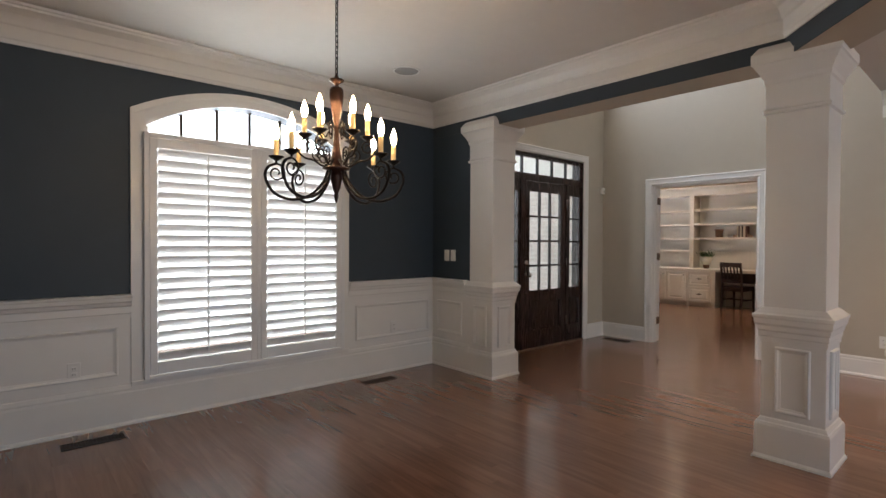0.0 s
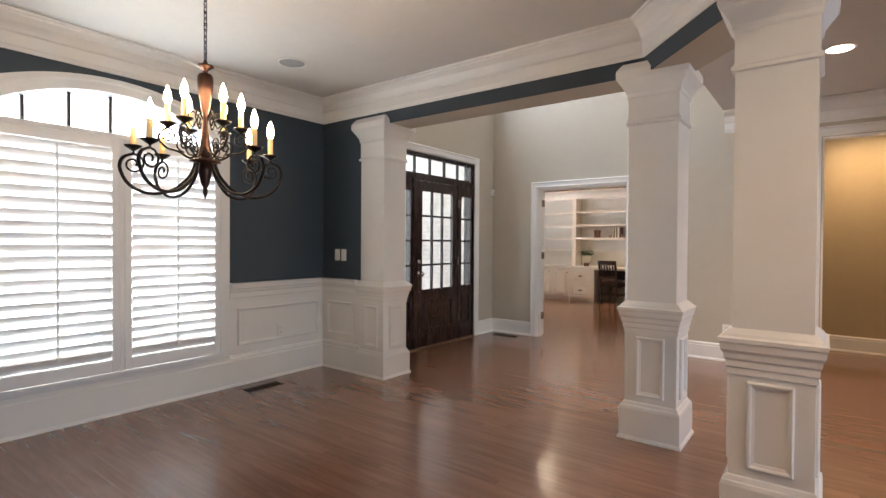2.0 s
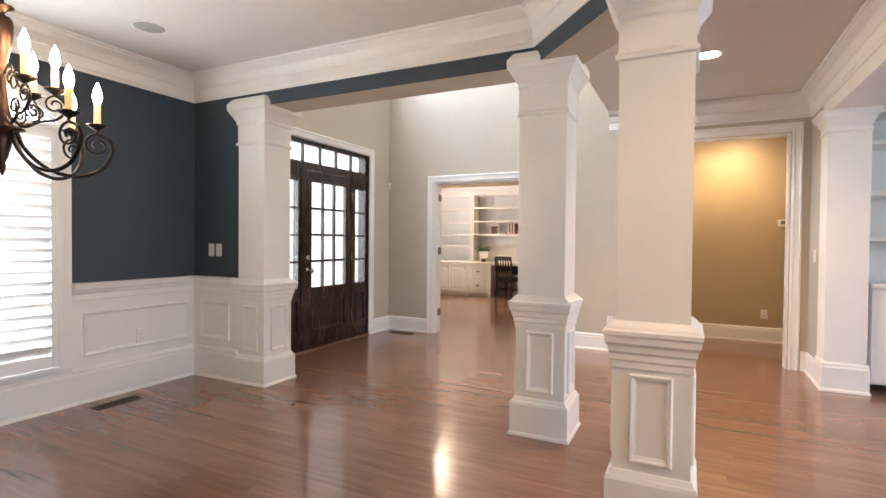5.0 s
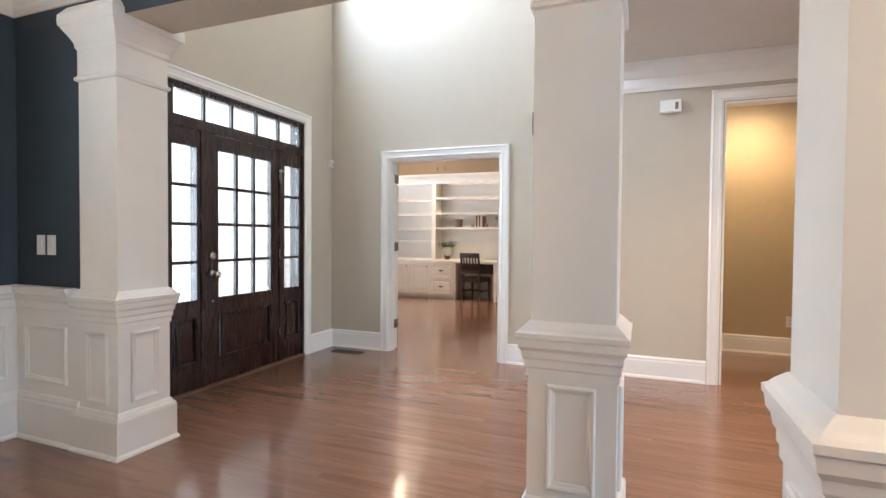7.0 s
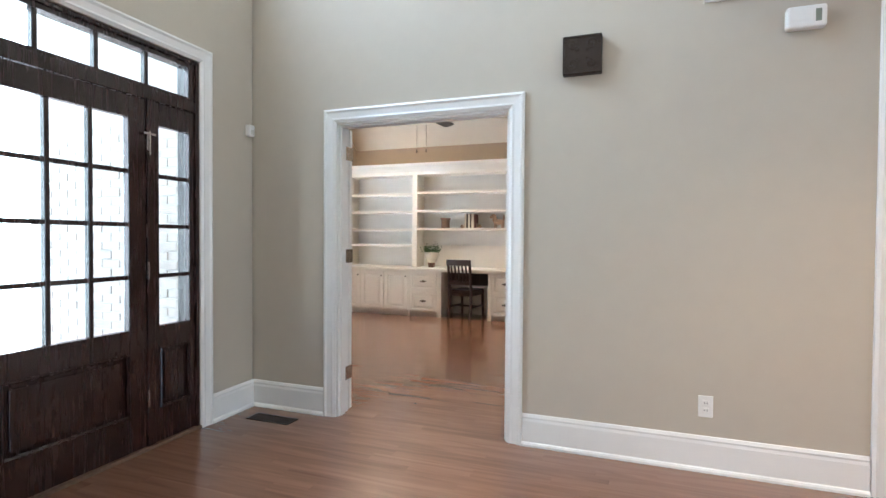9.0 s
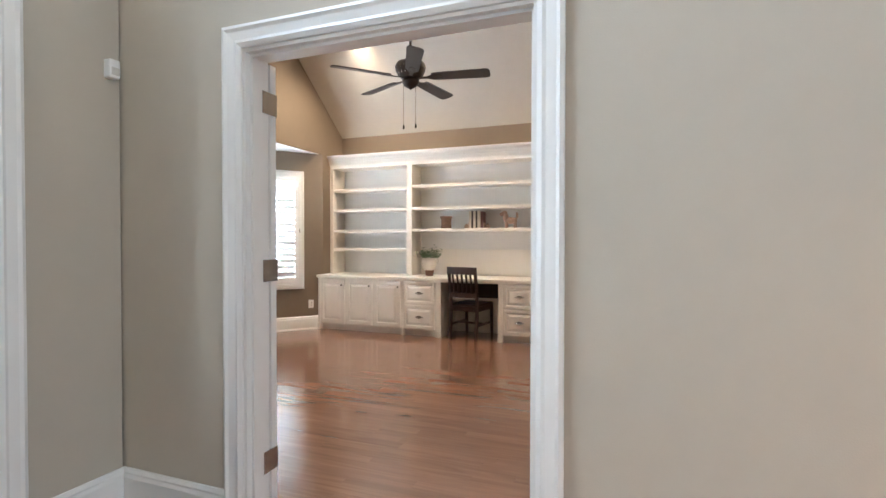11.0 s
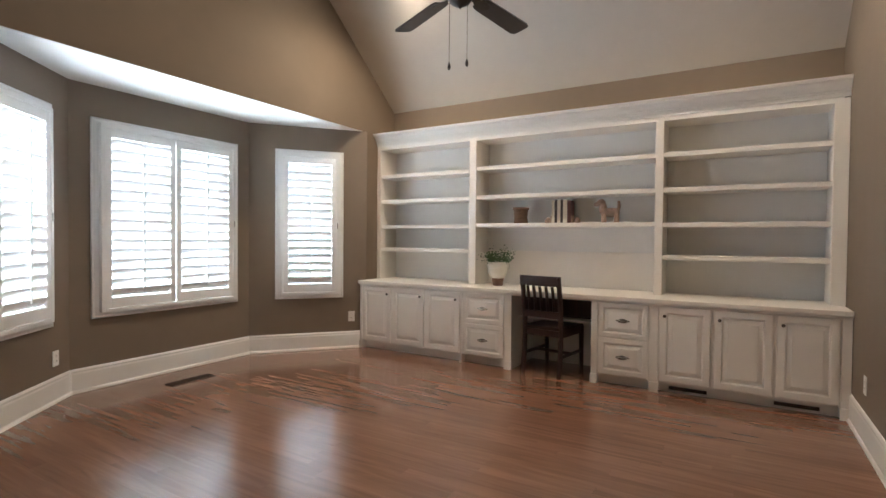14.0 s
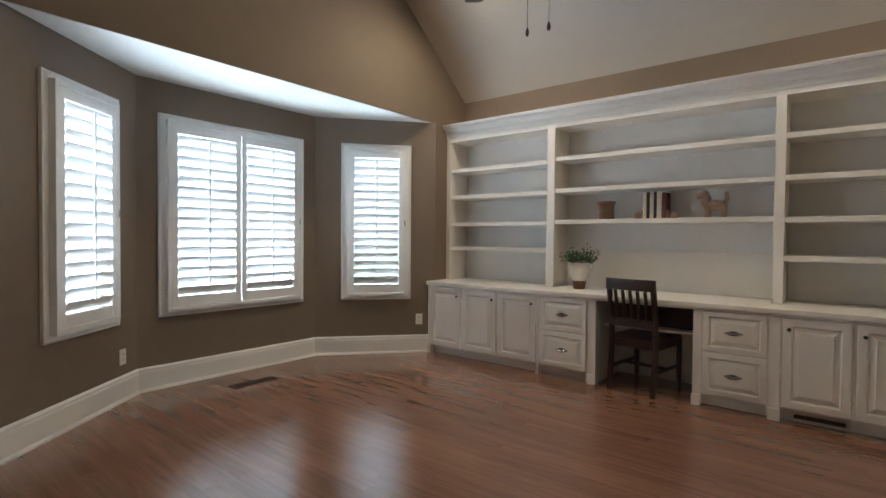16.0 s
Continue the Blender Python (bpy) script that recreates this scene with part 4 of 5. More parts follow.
for i in range(6):
    a = radians((-46, 0, 45, 132, 180, 225)[i] - 42)
    arm = B()
    tube(arm, smooth_line([(0.045, 0, 1.735), (0.075, 0, 1.66), (0.15, 0, 1.585), (0.25, 0, 1.562), (0.340, 0, 1.60), (0.382, 0, 1.68), (0.370, 0, 1.735), (0.325, 0, 1.758)]), [0.0085] * 50 + [0.007] * 7, 8)
    tube(arm, scroll(0.325, 1.706, 0.052, 0.012, math.pi / 2, math.pi / 2 + 4.4 * math.pi / 1.6), 0.0055, 6)
    tube(arm, [(0.325, 0, 1.755), (0.325, 0, 1.775)], 0.006, 6)
    bmesh.ops.rotate(arm, verts=arm.verts, cent=(0, 0, 0), matrix=Matrix.Rotation(a, 3, "Z"))
    p = part("lower_arm", arm, IRON, ch, "curved bronze arm", True)
    candle_set(p, 0.325, 1.790, a)
    a = radians(60 * i - 61.5 + 78)
    arm = B()
    tube(arm, smooth_line([(0.03, 0, 1.79), (0.07, 0, 1.755), (0.125, 0, 1.785), (0.178, 0, 1.80), (0.215, 0, 1.845), (0.20, 0, 1.885), (0.175, 0, 1.903)]), 0.006, 8)
    tube(arm, scroll(0.175, 1.864, 0.038, 0.010, math.pi / 2, math.pi / 2 + 2.6 * math.pi), 0.0045, 6)
    tube(arm, scroll(0.098, 1.822, 0.040, 0.009, -math.pi / 2, -math.pi / 2 + 3.0 * math.pi), 0.0045, 6)
    tube(arm, smooth_line([(0.02, 0, 1.96), (0.06, 0, 2.0), (0.085, 0, 1.96), (0.06, 0, 1.92), (0.045, 0, 1.95)]), 0.004, 6)
    bmesh.ops.rotate(arm, verts=arm.verts, cent=(0, 0, 0), matrix=Matrix.Rotation(a, 3, "Z"))
    p = part("upper_arm", arm, IRON, ch, "small scrolled bronze arm", True)
    candle_set(p, 0.175, 1.922, a)

sp = thing("ceiling_speaker", "round white flush ceiling speaker", "speaker", pose(3.34, 3.79, H))
part("grille", lathe(B(), [(0.0, -0.006), (0.095, -0.007), (0.10, -0.005), (0.10, -0.001)], 32), SPEAKER, sp, smooth=False)
part("rim", lathe(B(), [(0.101, -0.001), (0.102, -0.009), (0.112, -0.009), (0.116, -0.001)], 32), PLATE, sp, "slim white rim")


def floor_vent(x, y, turn, label, length=0.34, width=0.12):
    v = thing("floor_vent", label, "floor vent", pose(x, y, 0.0, 0, 0, turn), "floor vents")
    part("frame", frame_sweep_flat(length, width), BRONZE, v)
    part("backing", quick(-length / 2 + 0.01, -width / 2 + 0.01, -0.004, length / 2 - 0.01, width / 2 - 0.01, 0.0005), DARKBOOK, v)
    me = mesh_of("slat", quick(-0.004, -width / 2 + 0.014, 0.001, 0.004, width / 2 - 0.014, 0.004), BRONZE)
    for i in range(15):
        o = new("slat", me)
        o.parent = v
        o.location = (-length / 2 + 0.03 + i * (length - 0.06) / 14, 0, 0)
    return v


def frame_sweep_flat(length, width):
    bm = B()
    l, w = length / 2, width / 2
    for a in ((-l, -w, l, -w + 0.014), (-l, w - 0.014, l, w), (-l, -w + 0.014, -l + 0.014, w - 0.014), (l - 0.014, -w + 0.014, l, w - 0.014)):
        box(bm, a[0], a[1], 0, a[2], a[3], 0.005)
    return bm


floor_vent(1.19, 4.26, 0, "dark bronze floor vent below the window wall")
floor_vent(3.40, 4.27, 0, "dark bronze floor vent below the wainscot", 0.33, 0.11)
floor_vent(6.92, 3.86, 90, "dark bronze floor vent in the foyer corner")
floor_vent(9.65, 6.55, 0, "dark bronze floor vent in the window bay", 0.40, 0.12)


def wall_plate(m, label, name="light_switch", style="rocker"):
    """A plate on a wall, in its own frame: x across, z up, room towards -y."""
    p = thing(name, label, "switch" if style == "rocker" else "outlet", m, "wall plates")
    part("plate", quick(-0.036, -0.006, -0.058, 0.036, 0, 0.058, bevel=0.002), PLATE, p)
    if style == "rocker":
        part("rocker", quick(-0.016, -0.010, -0.033, 0.016, -0.006, 0.033, bevel=0.0015), PLATE, p)
    else:
        for z in (-0.02, 0.02):
            r = quick(-0.016, -0.009, z - 0.014, 0.016, -0.006, z + 0.014, bevel=0.0015)
            part("socket", r, PLATE, p)
            part("slot", quick(-0.008, -0.0095, z - 0.005, -0.005, -0.0088, z + 0.006), DARKBOOK, p)
            part("slot", quick(0.005, -0.0095, z - 0.005, 0.008, -0.0088, z + 0.006), DARKBOOK, p)
    return p


EAST = -90  # faces -x
wall_plate(pose(SX, 4.272, 1.16, 0, 0, EAST), "white rocker switch on the slate blue wall")
wall_plate(pose(SX, 4.176, 1.16, 0, 0, EAST), "white rocker switch on the slate blue wall")
wall_plate(pose(6.86, -0.70, 1.15, 0, 0, 180), "white rocker switch on the greige return wall")
wall_plate(pose(WX, 1.176, 0.352, 0, 0, EAST), "white outlet on the greige wall", "wall_outlet", "outlet")
wall_plate(pose(8.62, -0.50, 0.36, 0, 0, EAST), "white outlet on the tan hall wall", "wall_outlet", "outlet")
wall_plate(pose(3.72, DY - 0.010, 0.44), "white outlet in the wainscot panel", "wall_outlet", "outlet")
wall_plate(pose(1.11, DY - 0.010, 0.42), "white outlet in the wainscot panel", "wall_outlet", "outlet")
wall_plate(M1 @ pose(1.37, 0, 0.33), "white outlet on the taupe bay wall", "wall_outlet", "outlet")
wall_plate(M3 @ pose(1.10, 0, 0.36), "white outlet on the taupe bay wall", "wall_outlet", "outlet")
wall_plate(pose(11.05, SY, 0.36, 0, 0, 180), "white outlet on the taupe side wall", "wall_outlet", "outlet")

# ---- foyer things ----
dc = thing("door_chime", "dark bronze square door chime with scrollwork face", "door chime", pose(WX, 1.84, 2.30, 0, 0, EAST))
part("body", quick(-0.108, -0.055, -0.108, 0.108, 0, 0.108, bevel=0.006), BRONZE, dc)
bm = B()
for sx in (-1, 1):
    for sz in (-1, 1):
        for f, r in ((0.052, 0.036), (0.030, 0.016)):
            pts = [(sx * (f + r * (1 - i / 30) * math.cos(i * 0.36)), -0.057, sz * (f + r * (1 - i / 30) * math.sin(i * 0.36))) for i in range(24)]
            tube(bm, pts, 0.0042, 5)
frame_sweep(bm, [(0, 0), (0, 0.006), (0.008, 0.006), (0.008, 0)], [(-0.105, -0.055, -0.105), (0.105, -0.055, -0.105), (0.105, -0.055, 0.105), (-0.105, -0.055, 0.105)], (0, -1, 0))
part("scrollwork", bm, BRONZE, dc, "raised scrollwork grille")
md = thing("emergency_light", "white plastic detector box high on the wall", "detector", pose(WX, 0.765, 2.36, 0, 0, EAST))
part("body", quick(-0.085, -0.055, -0.055, 0.085, 0, 0.055, bevel=0.012), PLATE, md)
part("lens", quick(-0.06, -0.058, -0.02, 0.02, -0.055, 0.02, bevel=0.001), PLATE, md)
part("vent_slot", quick(0.035, -0.0565, -0.03, 0.06, -0.054, 0.03), SCREEN, md)
cs = thing("motion_sensor", "small white motion sensor in the foyer corner", "motion sensor", pose(7.06, FY, 2.02))
part("body", quick(-0.026, -0.045, -0.042, 0.026, 0, 0.042, bevel=0.008), PLATE, cs)
part("lens", quick(-0.018, -0.048, -0.03, 0.018, -0.044, 0.005, bevel=0.002), GLAZE, cs)
th = thing("thermostat", "white wall thermostat with a grey display", "thermostat", pose(8.62, -0.70, 1.52, 0, 0, EAST))
part("body", quick(-0.075, -0.028, -0.045, 0.075, 0, 0.045, bevel=0.006), PLATE, th)
part("display", quick(-0.045, -0.030, -0.018, 0.045, -0.027, 0.028), SCREEN, th, "grey display")


def can_light(m, label):
    c = thing("recessed_light", label, "recessed light", m, "recessed lights")
    part("trim_ring", lathe(B(), [(0.078, 0.002), (0.080, -0.004), (0.096, -0.005), (0.100, 0.0)], 28), PLATE, c)
    part("lens", lathe(B(), [(0.0, -0.002), (0.077, -0.002), (0.077, 0.0015), (0, 0.0015)], 28), GLOW, c, "glowing lens")


can_light(pose(5.57, 0.25, H - 0.001), "lit recessed ceiling light in the corridor")
can_light(pose(2.4, -0.15, H - 0.001), "lit recessed ceiling light in the corridor")
can_light(pose(8.05, -0.05, H - 0.001), "lit recessed ceiling light in the hall")
slope_r, slope_l = math.degrees(math.atan(SLOPE)), -math.degrees(math.atan(0.35))
# fittings for the study lamps; all but (10.88, 5.23) are assumed
for x, turn in ((10.88, slope_r), (8.92, slope_l)):
    for y in (5.23, 2.65):
        can_light(pose(x, y, rise(x) - 0.004, 0, turn, 0), "lit recessed light in the sloped ceiling, three of four assumed")

# ---- study things ----
FX = 11.485      # cabinet fronts
CT = 0.775      # counter top


def raised_front(y0, y1, z0, z1, parent, name, pull):
    """A cabinet door or drawer front on the plane x = FX, facing -x, with a raised panel."""
    m = 0.058 if name == "cabinet_door" else 0.045
    cs = [(FX - 0.008, y1, z0), (FX - 0.008, y0, z0), (FX - 0.008, y0, z1), (FX - 0.008, y1, z1)]
    slab = quick(FX - 0.008, y0 + 0.001, z0 + 0.001, FX - 0.001, y1 - 0.001, z1 - 0.001)
    frame_sweep(slab, [(0, 0), (0, 0.010), (0.003, 0.013), (m - 0.010, 0.014), (m - 0.004, 0.010), (m, 0.001), (m, 0)], cs, (-1, 0, 0))
    f = part(name, slab, CABINET, parent)
    g = m + 0.006
    ring = [(0, 0), (0, 0.001), (0.026, 0.011), (0.028, 0.013), (0.032, 0.0135), (0.032, 0)]
    cs = [(FX - 0.008, y1 - g, z0 + g), (FX - 0.008, y0 + g, z0 + g), (FX - 0.008, y0 + g, z1 - g), (FX - 0.008, y1 - g, z1 - g)]
    field = frame_sweep(B(), ring, cs, (-1, 0, 0))
    box(field, FX - 0.0215, y0 + g + 0.031, z0 + g + 0.031, FX - 0.0085, y1 - g - 0.031, z1 - g - 0.031)
    part("raised_panel", field, CABINET, f)
    if pull == "cup":
        yc, zc = (y0 + y1) / 2, (z0 + z1) / 2
        c = B()
        pts = [(FX - 0.020, yc - 0.04, zc), (FX - 0.040, yc - 0.032, zc), (FX - 0.046, yc, zc - 0.004), (FX - 0.040, yc + 0.032, zc), (FX - 0.020, yc + 0.04, zc)]
        tube(c, smooth_line(pts, 5), [0.006] * 5 + [0.010] * 11 + [0.006] * 5, 8)
        plate = lathe(B(), [(0.003, -1.0), (0.30, -0.86), (0.34, -0.72), (0.62, -0.50), (0.90, -0.22), (1.0, 0), (0.90, 0.22), (0.62, 0.50), (0.34, 0.72), (0.30, 0.86), (0.003, 1.0)], 16, pose(FX - 0.0225, yc, zc, 90) @ Matrix.Diagonal((0.004, 0.019, 0.060, 1)))
        part("cup_pull", c, NICKEL, f, "nickel bow pull", True)
        part("backplate", plate, ANTIQUE, f, "dark antiqued backplate", True)
    elif pull is not None:
        part("knob", lathe(B(), [(0.005, 0.0), (0.005, 0.012), (0.012, 0.017), (0.013, 0.023), (0.008, 0.029), (0.001, 0.030)], 12, pose(FX - 0.020, pull, z1 - 0.075, 0, -90, 0)), ANTIQUE, f, "small nickel knob", True)
    return f


def base_unit(y0, y1, kind, knob=None, label=""):
    """A base cabinet from y0 to y1."""
    c = thing("base_cabinet", label or "cream painted base cabinet with raised-panel door", "cabinet", None, "built-in base cabinets")
    part("carcass", quick(FX, y0, 0.085, BX - 0.001, y1, CT - 0.041), CABINET, c)
    part("toe_kick", quick(FX + 0.06, y0, 0.0, FX + 0.075, y1, 0.085), CABINET, c)
    if kind == "door":
        raised_front(y0 + 0.012, y1 - 0.012, 0.10, CT - 0.060, c, "cabinet_door", knob)
    else:
        zm = 0.415
        raised_front(y0 + 0.015, y1 - 0.015, 0.10, zm - 0.006, c, "drawer_front", "cup")
        raised_front(y0 + 0.015, y1 - 0.015, zm + 0.006, CT - 0.060, c, "drawer_front", "cup")
    return c


base_unit(5.728, 6.147, "door", 5.775)
base_unit(5.296, 5.728, "door", 5.343)
base_unit(4.862, 5.296, "door", 4.910)
base_unit(4.372, 4.845, "drawer", label="cream painted two-drawer base cabinet with bow pulls")
base_unit(3.063, 3.495, "drawer", label="cream painted two-drawer base cabinet with bow pulls")
base_unit(2.605, 3.000, "door", 2.950)
base_unit(2.195, 2.605, "door", 2.555)
base_unit(1.800, 2.195, "door", 2.145)
for y0, y1 in ((6.147, 6.175), (4.8455, 4.8615), (4.306, 4.372), (3.495, 3.548), (3.0005, 3.0625), (1.742, 1.800)):
    p = thing("cabinet_pilaster", "narrow cream pilaster with a foot between cabinets", "pilaster", None, "cabinet pilasters")
    part("upright", quick(FX - 0.012, y0, 0.0, BX - 0.001, y1, CT - 0.041, bevel=0.002), CABINET, p)
    part("foot", quick(FX - 0.022, y0 - 0.006, 0.0, FX - 0.0125, y1 + 0.006, 0.085, bevel=0.003), CABINET, p)
for y in (2.78, 2.05):
    v = thing("toe_kick_vent", "dark slotted vent in the toe kick", "vent", None, "toe kick vents")
    part("grille", quick(FX + 0.052, y - 0.14, 0.022, FX + 0.0595, y + 0.14, 0.050, bevel=0.002), BRONZE, v)
    for i in range(3):
        part("slat", quick(FX + 0.049, y - 0.13, 0.025 + i * 0.008, FX + 0.0515, y + 0.13, 0.029 + i * 0.008), BRONZE, v)
ct = thing("countertop", "long cream painted worktop of the built-in", "countertop")
part("slab", quick(FX - 0.035, 1.739, CT - 0.040, BX - 0.001, 6.19, CT, bevel=0.006), CABINET, ct)
part("cove", quick(FX - 0.018, 1.74, CT - 0.056, FX - 0.0005, 6.176, CT - 0.0405, bevel=0.004), CABINET, ct)
ky = thing("keyboard_tray", "cream pull-out tray under the desk", "tray")
part("board", quick(11.66, 3.552, 0.485, 12.05, 4.302, 0.505, bevel=0.002), CABINET, ky)
part("drawer_box", quick(11.78, 3.556, 0.506, 12.05, 4.298, 0.70, bevel=0.003), CHAIRWOOD, ky, "dark wooden drawer front")
part("rear_panel", quick(12.052, 3.552, 0.0, 12.065, 4.302, CT - 0.042), CABINET, ky)

# bookcase on the counter
SXF = 11.785
bc = thing("bookcase", "tall cream built-in bookcase with open shelves and crown", "bookcase")
part("back_panel", quick(BX - 0.020, 1.775, CT, BX - 0.002, 6.19, 2.462), SHELFBACK, bc, "pale grey back panel")
for y0, y1 in ((6.127, 6.195), (4.856, 4.941), (3.018, 3.085), (1.739, 1.835)):
    part("upright", quick(SXF, y0, CT, BX - 0.020, y1, 2.34, bevel=0.003), CABINET, bc)
    for e in (y0 + 0.004, y1 - 0.008):
        part("bead", quick(SXF - 0.004, e, CT + 0.002, SXF + 0.002, e + 0.004, 2.33), CABINET, bc)
part("frieze", quick(SXF - 0.001, 1.775, 2.303, BX - 0.020, 6.195, 2.462, bevel=0.003), CABINET, bc)
prof = [(0, -0.14), (0.010, -0.14), (0.012, -0.120), (0.018, -0.116), (0.018, -0.105), (0.026, -0.100), (0.026, -0.088), (0.034, -0.080), (0.040, -0.060), (0.060, -0.034), (0.078, -0.026), (0.080, -0.012), (0.088, -0.008), (0.088, 0.0), (0, 0.0)]
part("crown", sweep(B(), prof, [(SXF - 0.001, 1.739, 2.485), (SXF - 0.001, 6.20, 2.485), ], False), CABINET, bc)
part("top_board", quick(SXF, 1.739, 2.462, BX - 0.002, 6.20, 2.483), CABINET, bc)
part("backsplash", quick(BX - 0.026, 3.086, CT + 0.001, BX - 0.0205, 4.855, 1.135, bevel=0.002), CABINET, bc, "cream splash panel behind the desk")
for y0, y1, zs in ((4.942, 6.126, (1.985, 1.690, 1.392, 1.125)), (3.086, 4.855, (2.005, 1.700, 1.402)), (1.836, 3.017, (2.010, 1.700, 1.395, 1.110))):
    for z in zs:
        part("shelf", quick(SXF + 0.012, y0, z - 0.02, BX - 0.0205, y1, z + 0.02, bevel=0.003), CABINET, bc)

# desk chair, back to the room
dk = thing("desk_chair", "dark stained wooden slat-back chair pulled up to the desk", "chair", pose(11.68, 3.955, 0, 0, 0, -9))
hw2, xb, xf = 0.185, -0.22, 0.22
part("seat", quick(-0.225, -0.20, 0.425, 0.235, 0.20, 0.455, bevel=0.010), CHAIRWOOD, dk)
for y in (-hw2, hw2):
    part("rear_leg", tube(B(), smooth_line([(xb - 0.035, y, 0.0), (xb - 0.005, y, 0.22), (xb, y, 0.44), (xb - 0.018, y, 0.66), (xb - 0.065, y, 0.915)], 4), [0.019] + [0.024] * 15 + [0.020], 8), CHAIRWOOD, dk)
    part("front_leg", tube(B(), [(xf + 0.008, y, 0.0), (xf - 0.004, y, 0.25), (xf - 0.01, y, 0.43)], [0.018, 0.022, 0.024], 8), CHAIRWOOD, dk)
    part("side_stretcher", tube(B(), [(xb - 0.01, y, 0.19), (xf, y, 0.19)], 0.015, 8), CHAIRWOOD, dk)
    part("apron", quick(xb + 0.01, y - 0.009, 0.365, xf - 0.01, y + 0.009, 0.425), CHAIRWOOD, dk)
part("cross_stretcher", tube(B(), [(0.0, -hw2, 0.19), (0.0, hw2, 0.19)], 0.014, 8), CHAIRWOOD, dk)
part("apron", quick(xf - 0.02, -hw2, 0.365, xf - 0.002, hw2, 0.425), CHAIRWOOD, dk)
part("apron", quick(xb - 0.004, -hw2, 0.365, xb + 0.014, hw2, 0.425), CHAIRWOOD, dk)
top = B()
arc = [(-0.205 + i * 0.41 / 8, xb - 0.062 - 0.018 * (1 - (-1 + i / 4) ** 2)) for i in range(9)]
prism(top, [(x + 0.011, y) for y, x in arc] + [(x - 0.011, y) for y, x in arc[::-1]], 0.835, 0.925, "z")
part("top_rail", top, CHAIRWOOD, dk)
part("lower_rail", quick(xb - 0.028, -hw2, 0.535, xb - 0.006, hw2, 0.60, bevel=0.003), CHAIRWOOD, dk)
for i in range(5):
    y = -0.125 + i * 0.0625
    part("slat", tube(B(), smooth_line([(xb - 0.014, y, 0.575), (xb - 0.034, y, 0.70), (xb - 0.066, y, 0.83)], 4), 0.0145, 6), CHAIRWOOD, dk)

# plant in a two-tone pot on the counter
pl = thing("potted_plant", "green plant in a white glazed pot with bare clay base", "plant", pose(11.80, 4.60, CT))
part("pot", lathe(B(), [(0.062, 0.075), (0.085, 0.115), (0.100, 0.165), (0.102, 0.20), (0.094, 0.222), (0.106, 0.234), (0.110, 0.246), (0.100, 0.247), (0.088, 0.225), (0.0, 0.22)], 24), GLAZE, pl, "white glazed upper pot", True)
part("clay_base", lathe(B(), [(0.048, 0.0), (0.052, 0.004), (0.058, 0.05), (0.0635, 0.078), (0.0, 0.078)], 24), CLAY, pl, "bare brown clay base", True)
for s in (-1, 1):
    part("handle", tube(B(), smooth_line([(0, s * 0.100, 0.17), (0, s * 0.128, 0.19), (0, s * 0.126, 0.225), (0, s * 0.102, 0.232)], 5), 0.008, 8), GLAZE, pl, "", True)
lv = B()
for i in range(150):
    a, tilt, ln = random.uniform(0, 6.28), random.uniform(0.1, 1.35), random.uniform(0.07, 0.17)
    base = Vector((0.05 * math.cos(a), 0.05 * math.sin(a), 0.235))
    d3 = Vector((math.cos(a) * math.sin(tilt), math.sin(a) * math.sin(tilt), math.cos(tilt)))
    tip = base + d3 * ln * (0.9 + 0.3 * random.random())
    for k in range(5):
        c = base.lerp(tip, 0.3 + 0.17 * k)
        sd = d3.cross(Vector((random.uniform(-1, 1), random.uniform(-1, 1), random.uniform(-1, 1)))).normalized()
        w = 0.007 + 0.006 * random.random()
        e = c + sd * w * 2.6 + d3 * 0.008
        q = d3 * w * 0.6
        v = [lv.verts.new(p) for p in (c, c + sd * w * 1.3 + q, e, c + sd * w * 1.3 - q)]
        lv.faces.new(v)
part("foliage", lv, LEAF, pl, "small green leaves")
part("soil", lathe(B(), [(0.0, 0.219), (0.090, 0.2215), (0.09, 0.226), (0, 0.227)], 16), CLAY, pl)

# shelf ornaments
SZ = 1.422
cup = thing("carved_cup", "small carved brown wooden cup on the shelf", "cup", pose(11.92, 4.40, SZ) @ Matrix.Diagonal((1.3, 1.3, 1.08, 1)))
part("cup", lathe(B(), [(0.055, 0), (0.058, 0.005), (0.052, 0.06), (0.056, 0.12), (0.062, 0.15), (0.056, 0.151), (0.05, 0.12), (0.046, 0.02), (0, 0.02)], 18), BARK, cup, "", True)
part("rim", lathe(B(), [(0.060, 0.128), (0.066, 0.132), (0.067, 0.152), (0.060, 0.155)], 18), CLAY, cup, "darker rim", True)
y = 4.065
for w, h2, mt, lb in ((0.030, 0.228, PAPER, "cream cloth-bound book standing upright"), (0.026, 0.234, DARKBOOK, "dark cloth-bound book standing upright"), (0.032, 0.230, PAPER, "cream cloth-bound book standing upright"), (0.024, 0.236, DARKBOOK, "dark cloth-bound book standing upright"), (0.042, 0.232, PAPER, "thick cream book standing upright"), (0.034, 0.224, REDBOOK, "oxblood cloth-bound book standing upright")):
    bkk = thing("book", lb, "book", None, "books on the shelf")
    part("cover", quick(11.90, y - w, SZ - 0.001, 12.04, y, SZ + h2, bevel=0.003), mt, bkk)
    part("pages", quick(11.905, y - w + 0.004, SZ + h2 - 0.003, 12.036, y - 0.004, SZ + h2 + 0.0015), GLAZE, bkk)
    y -= w + 0.001
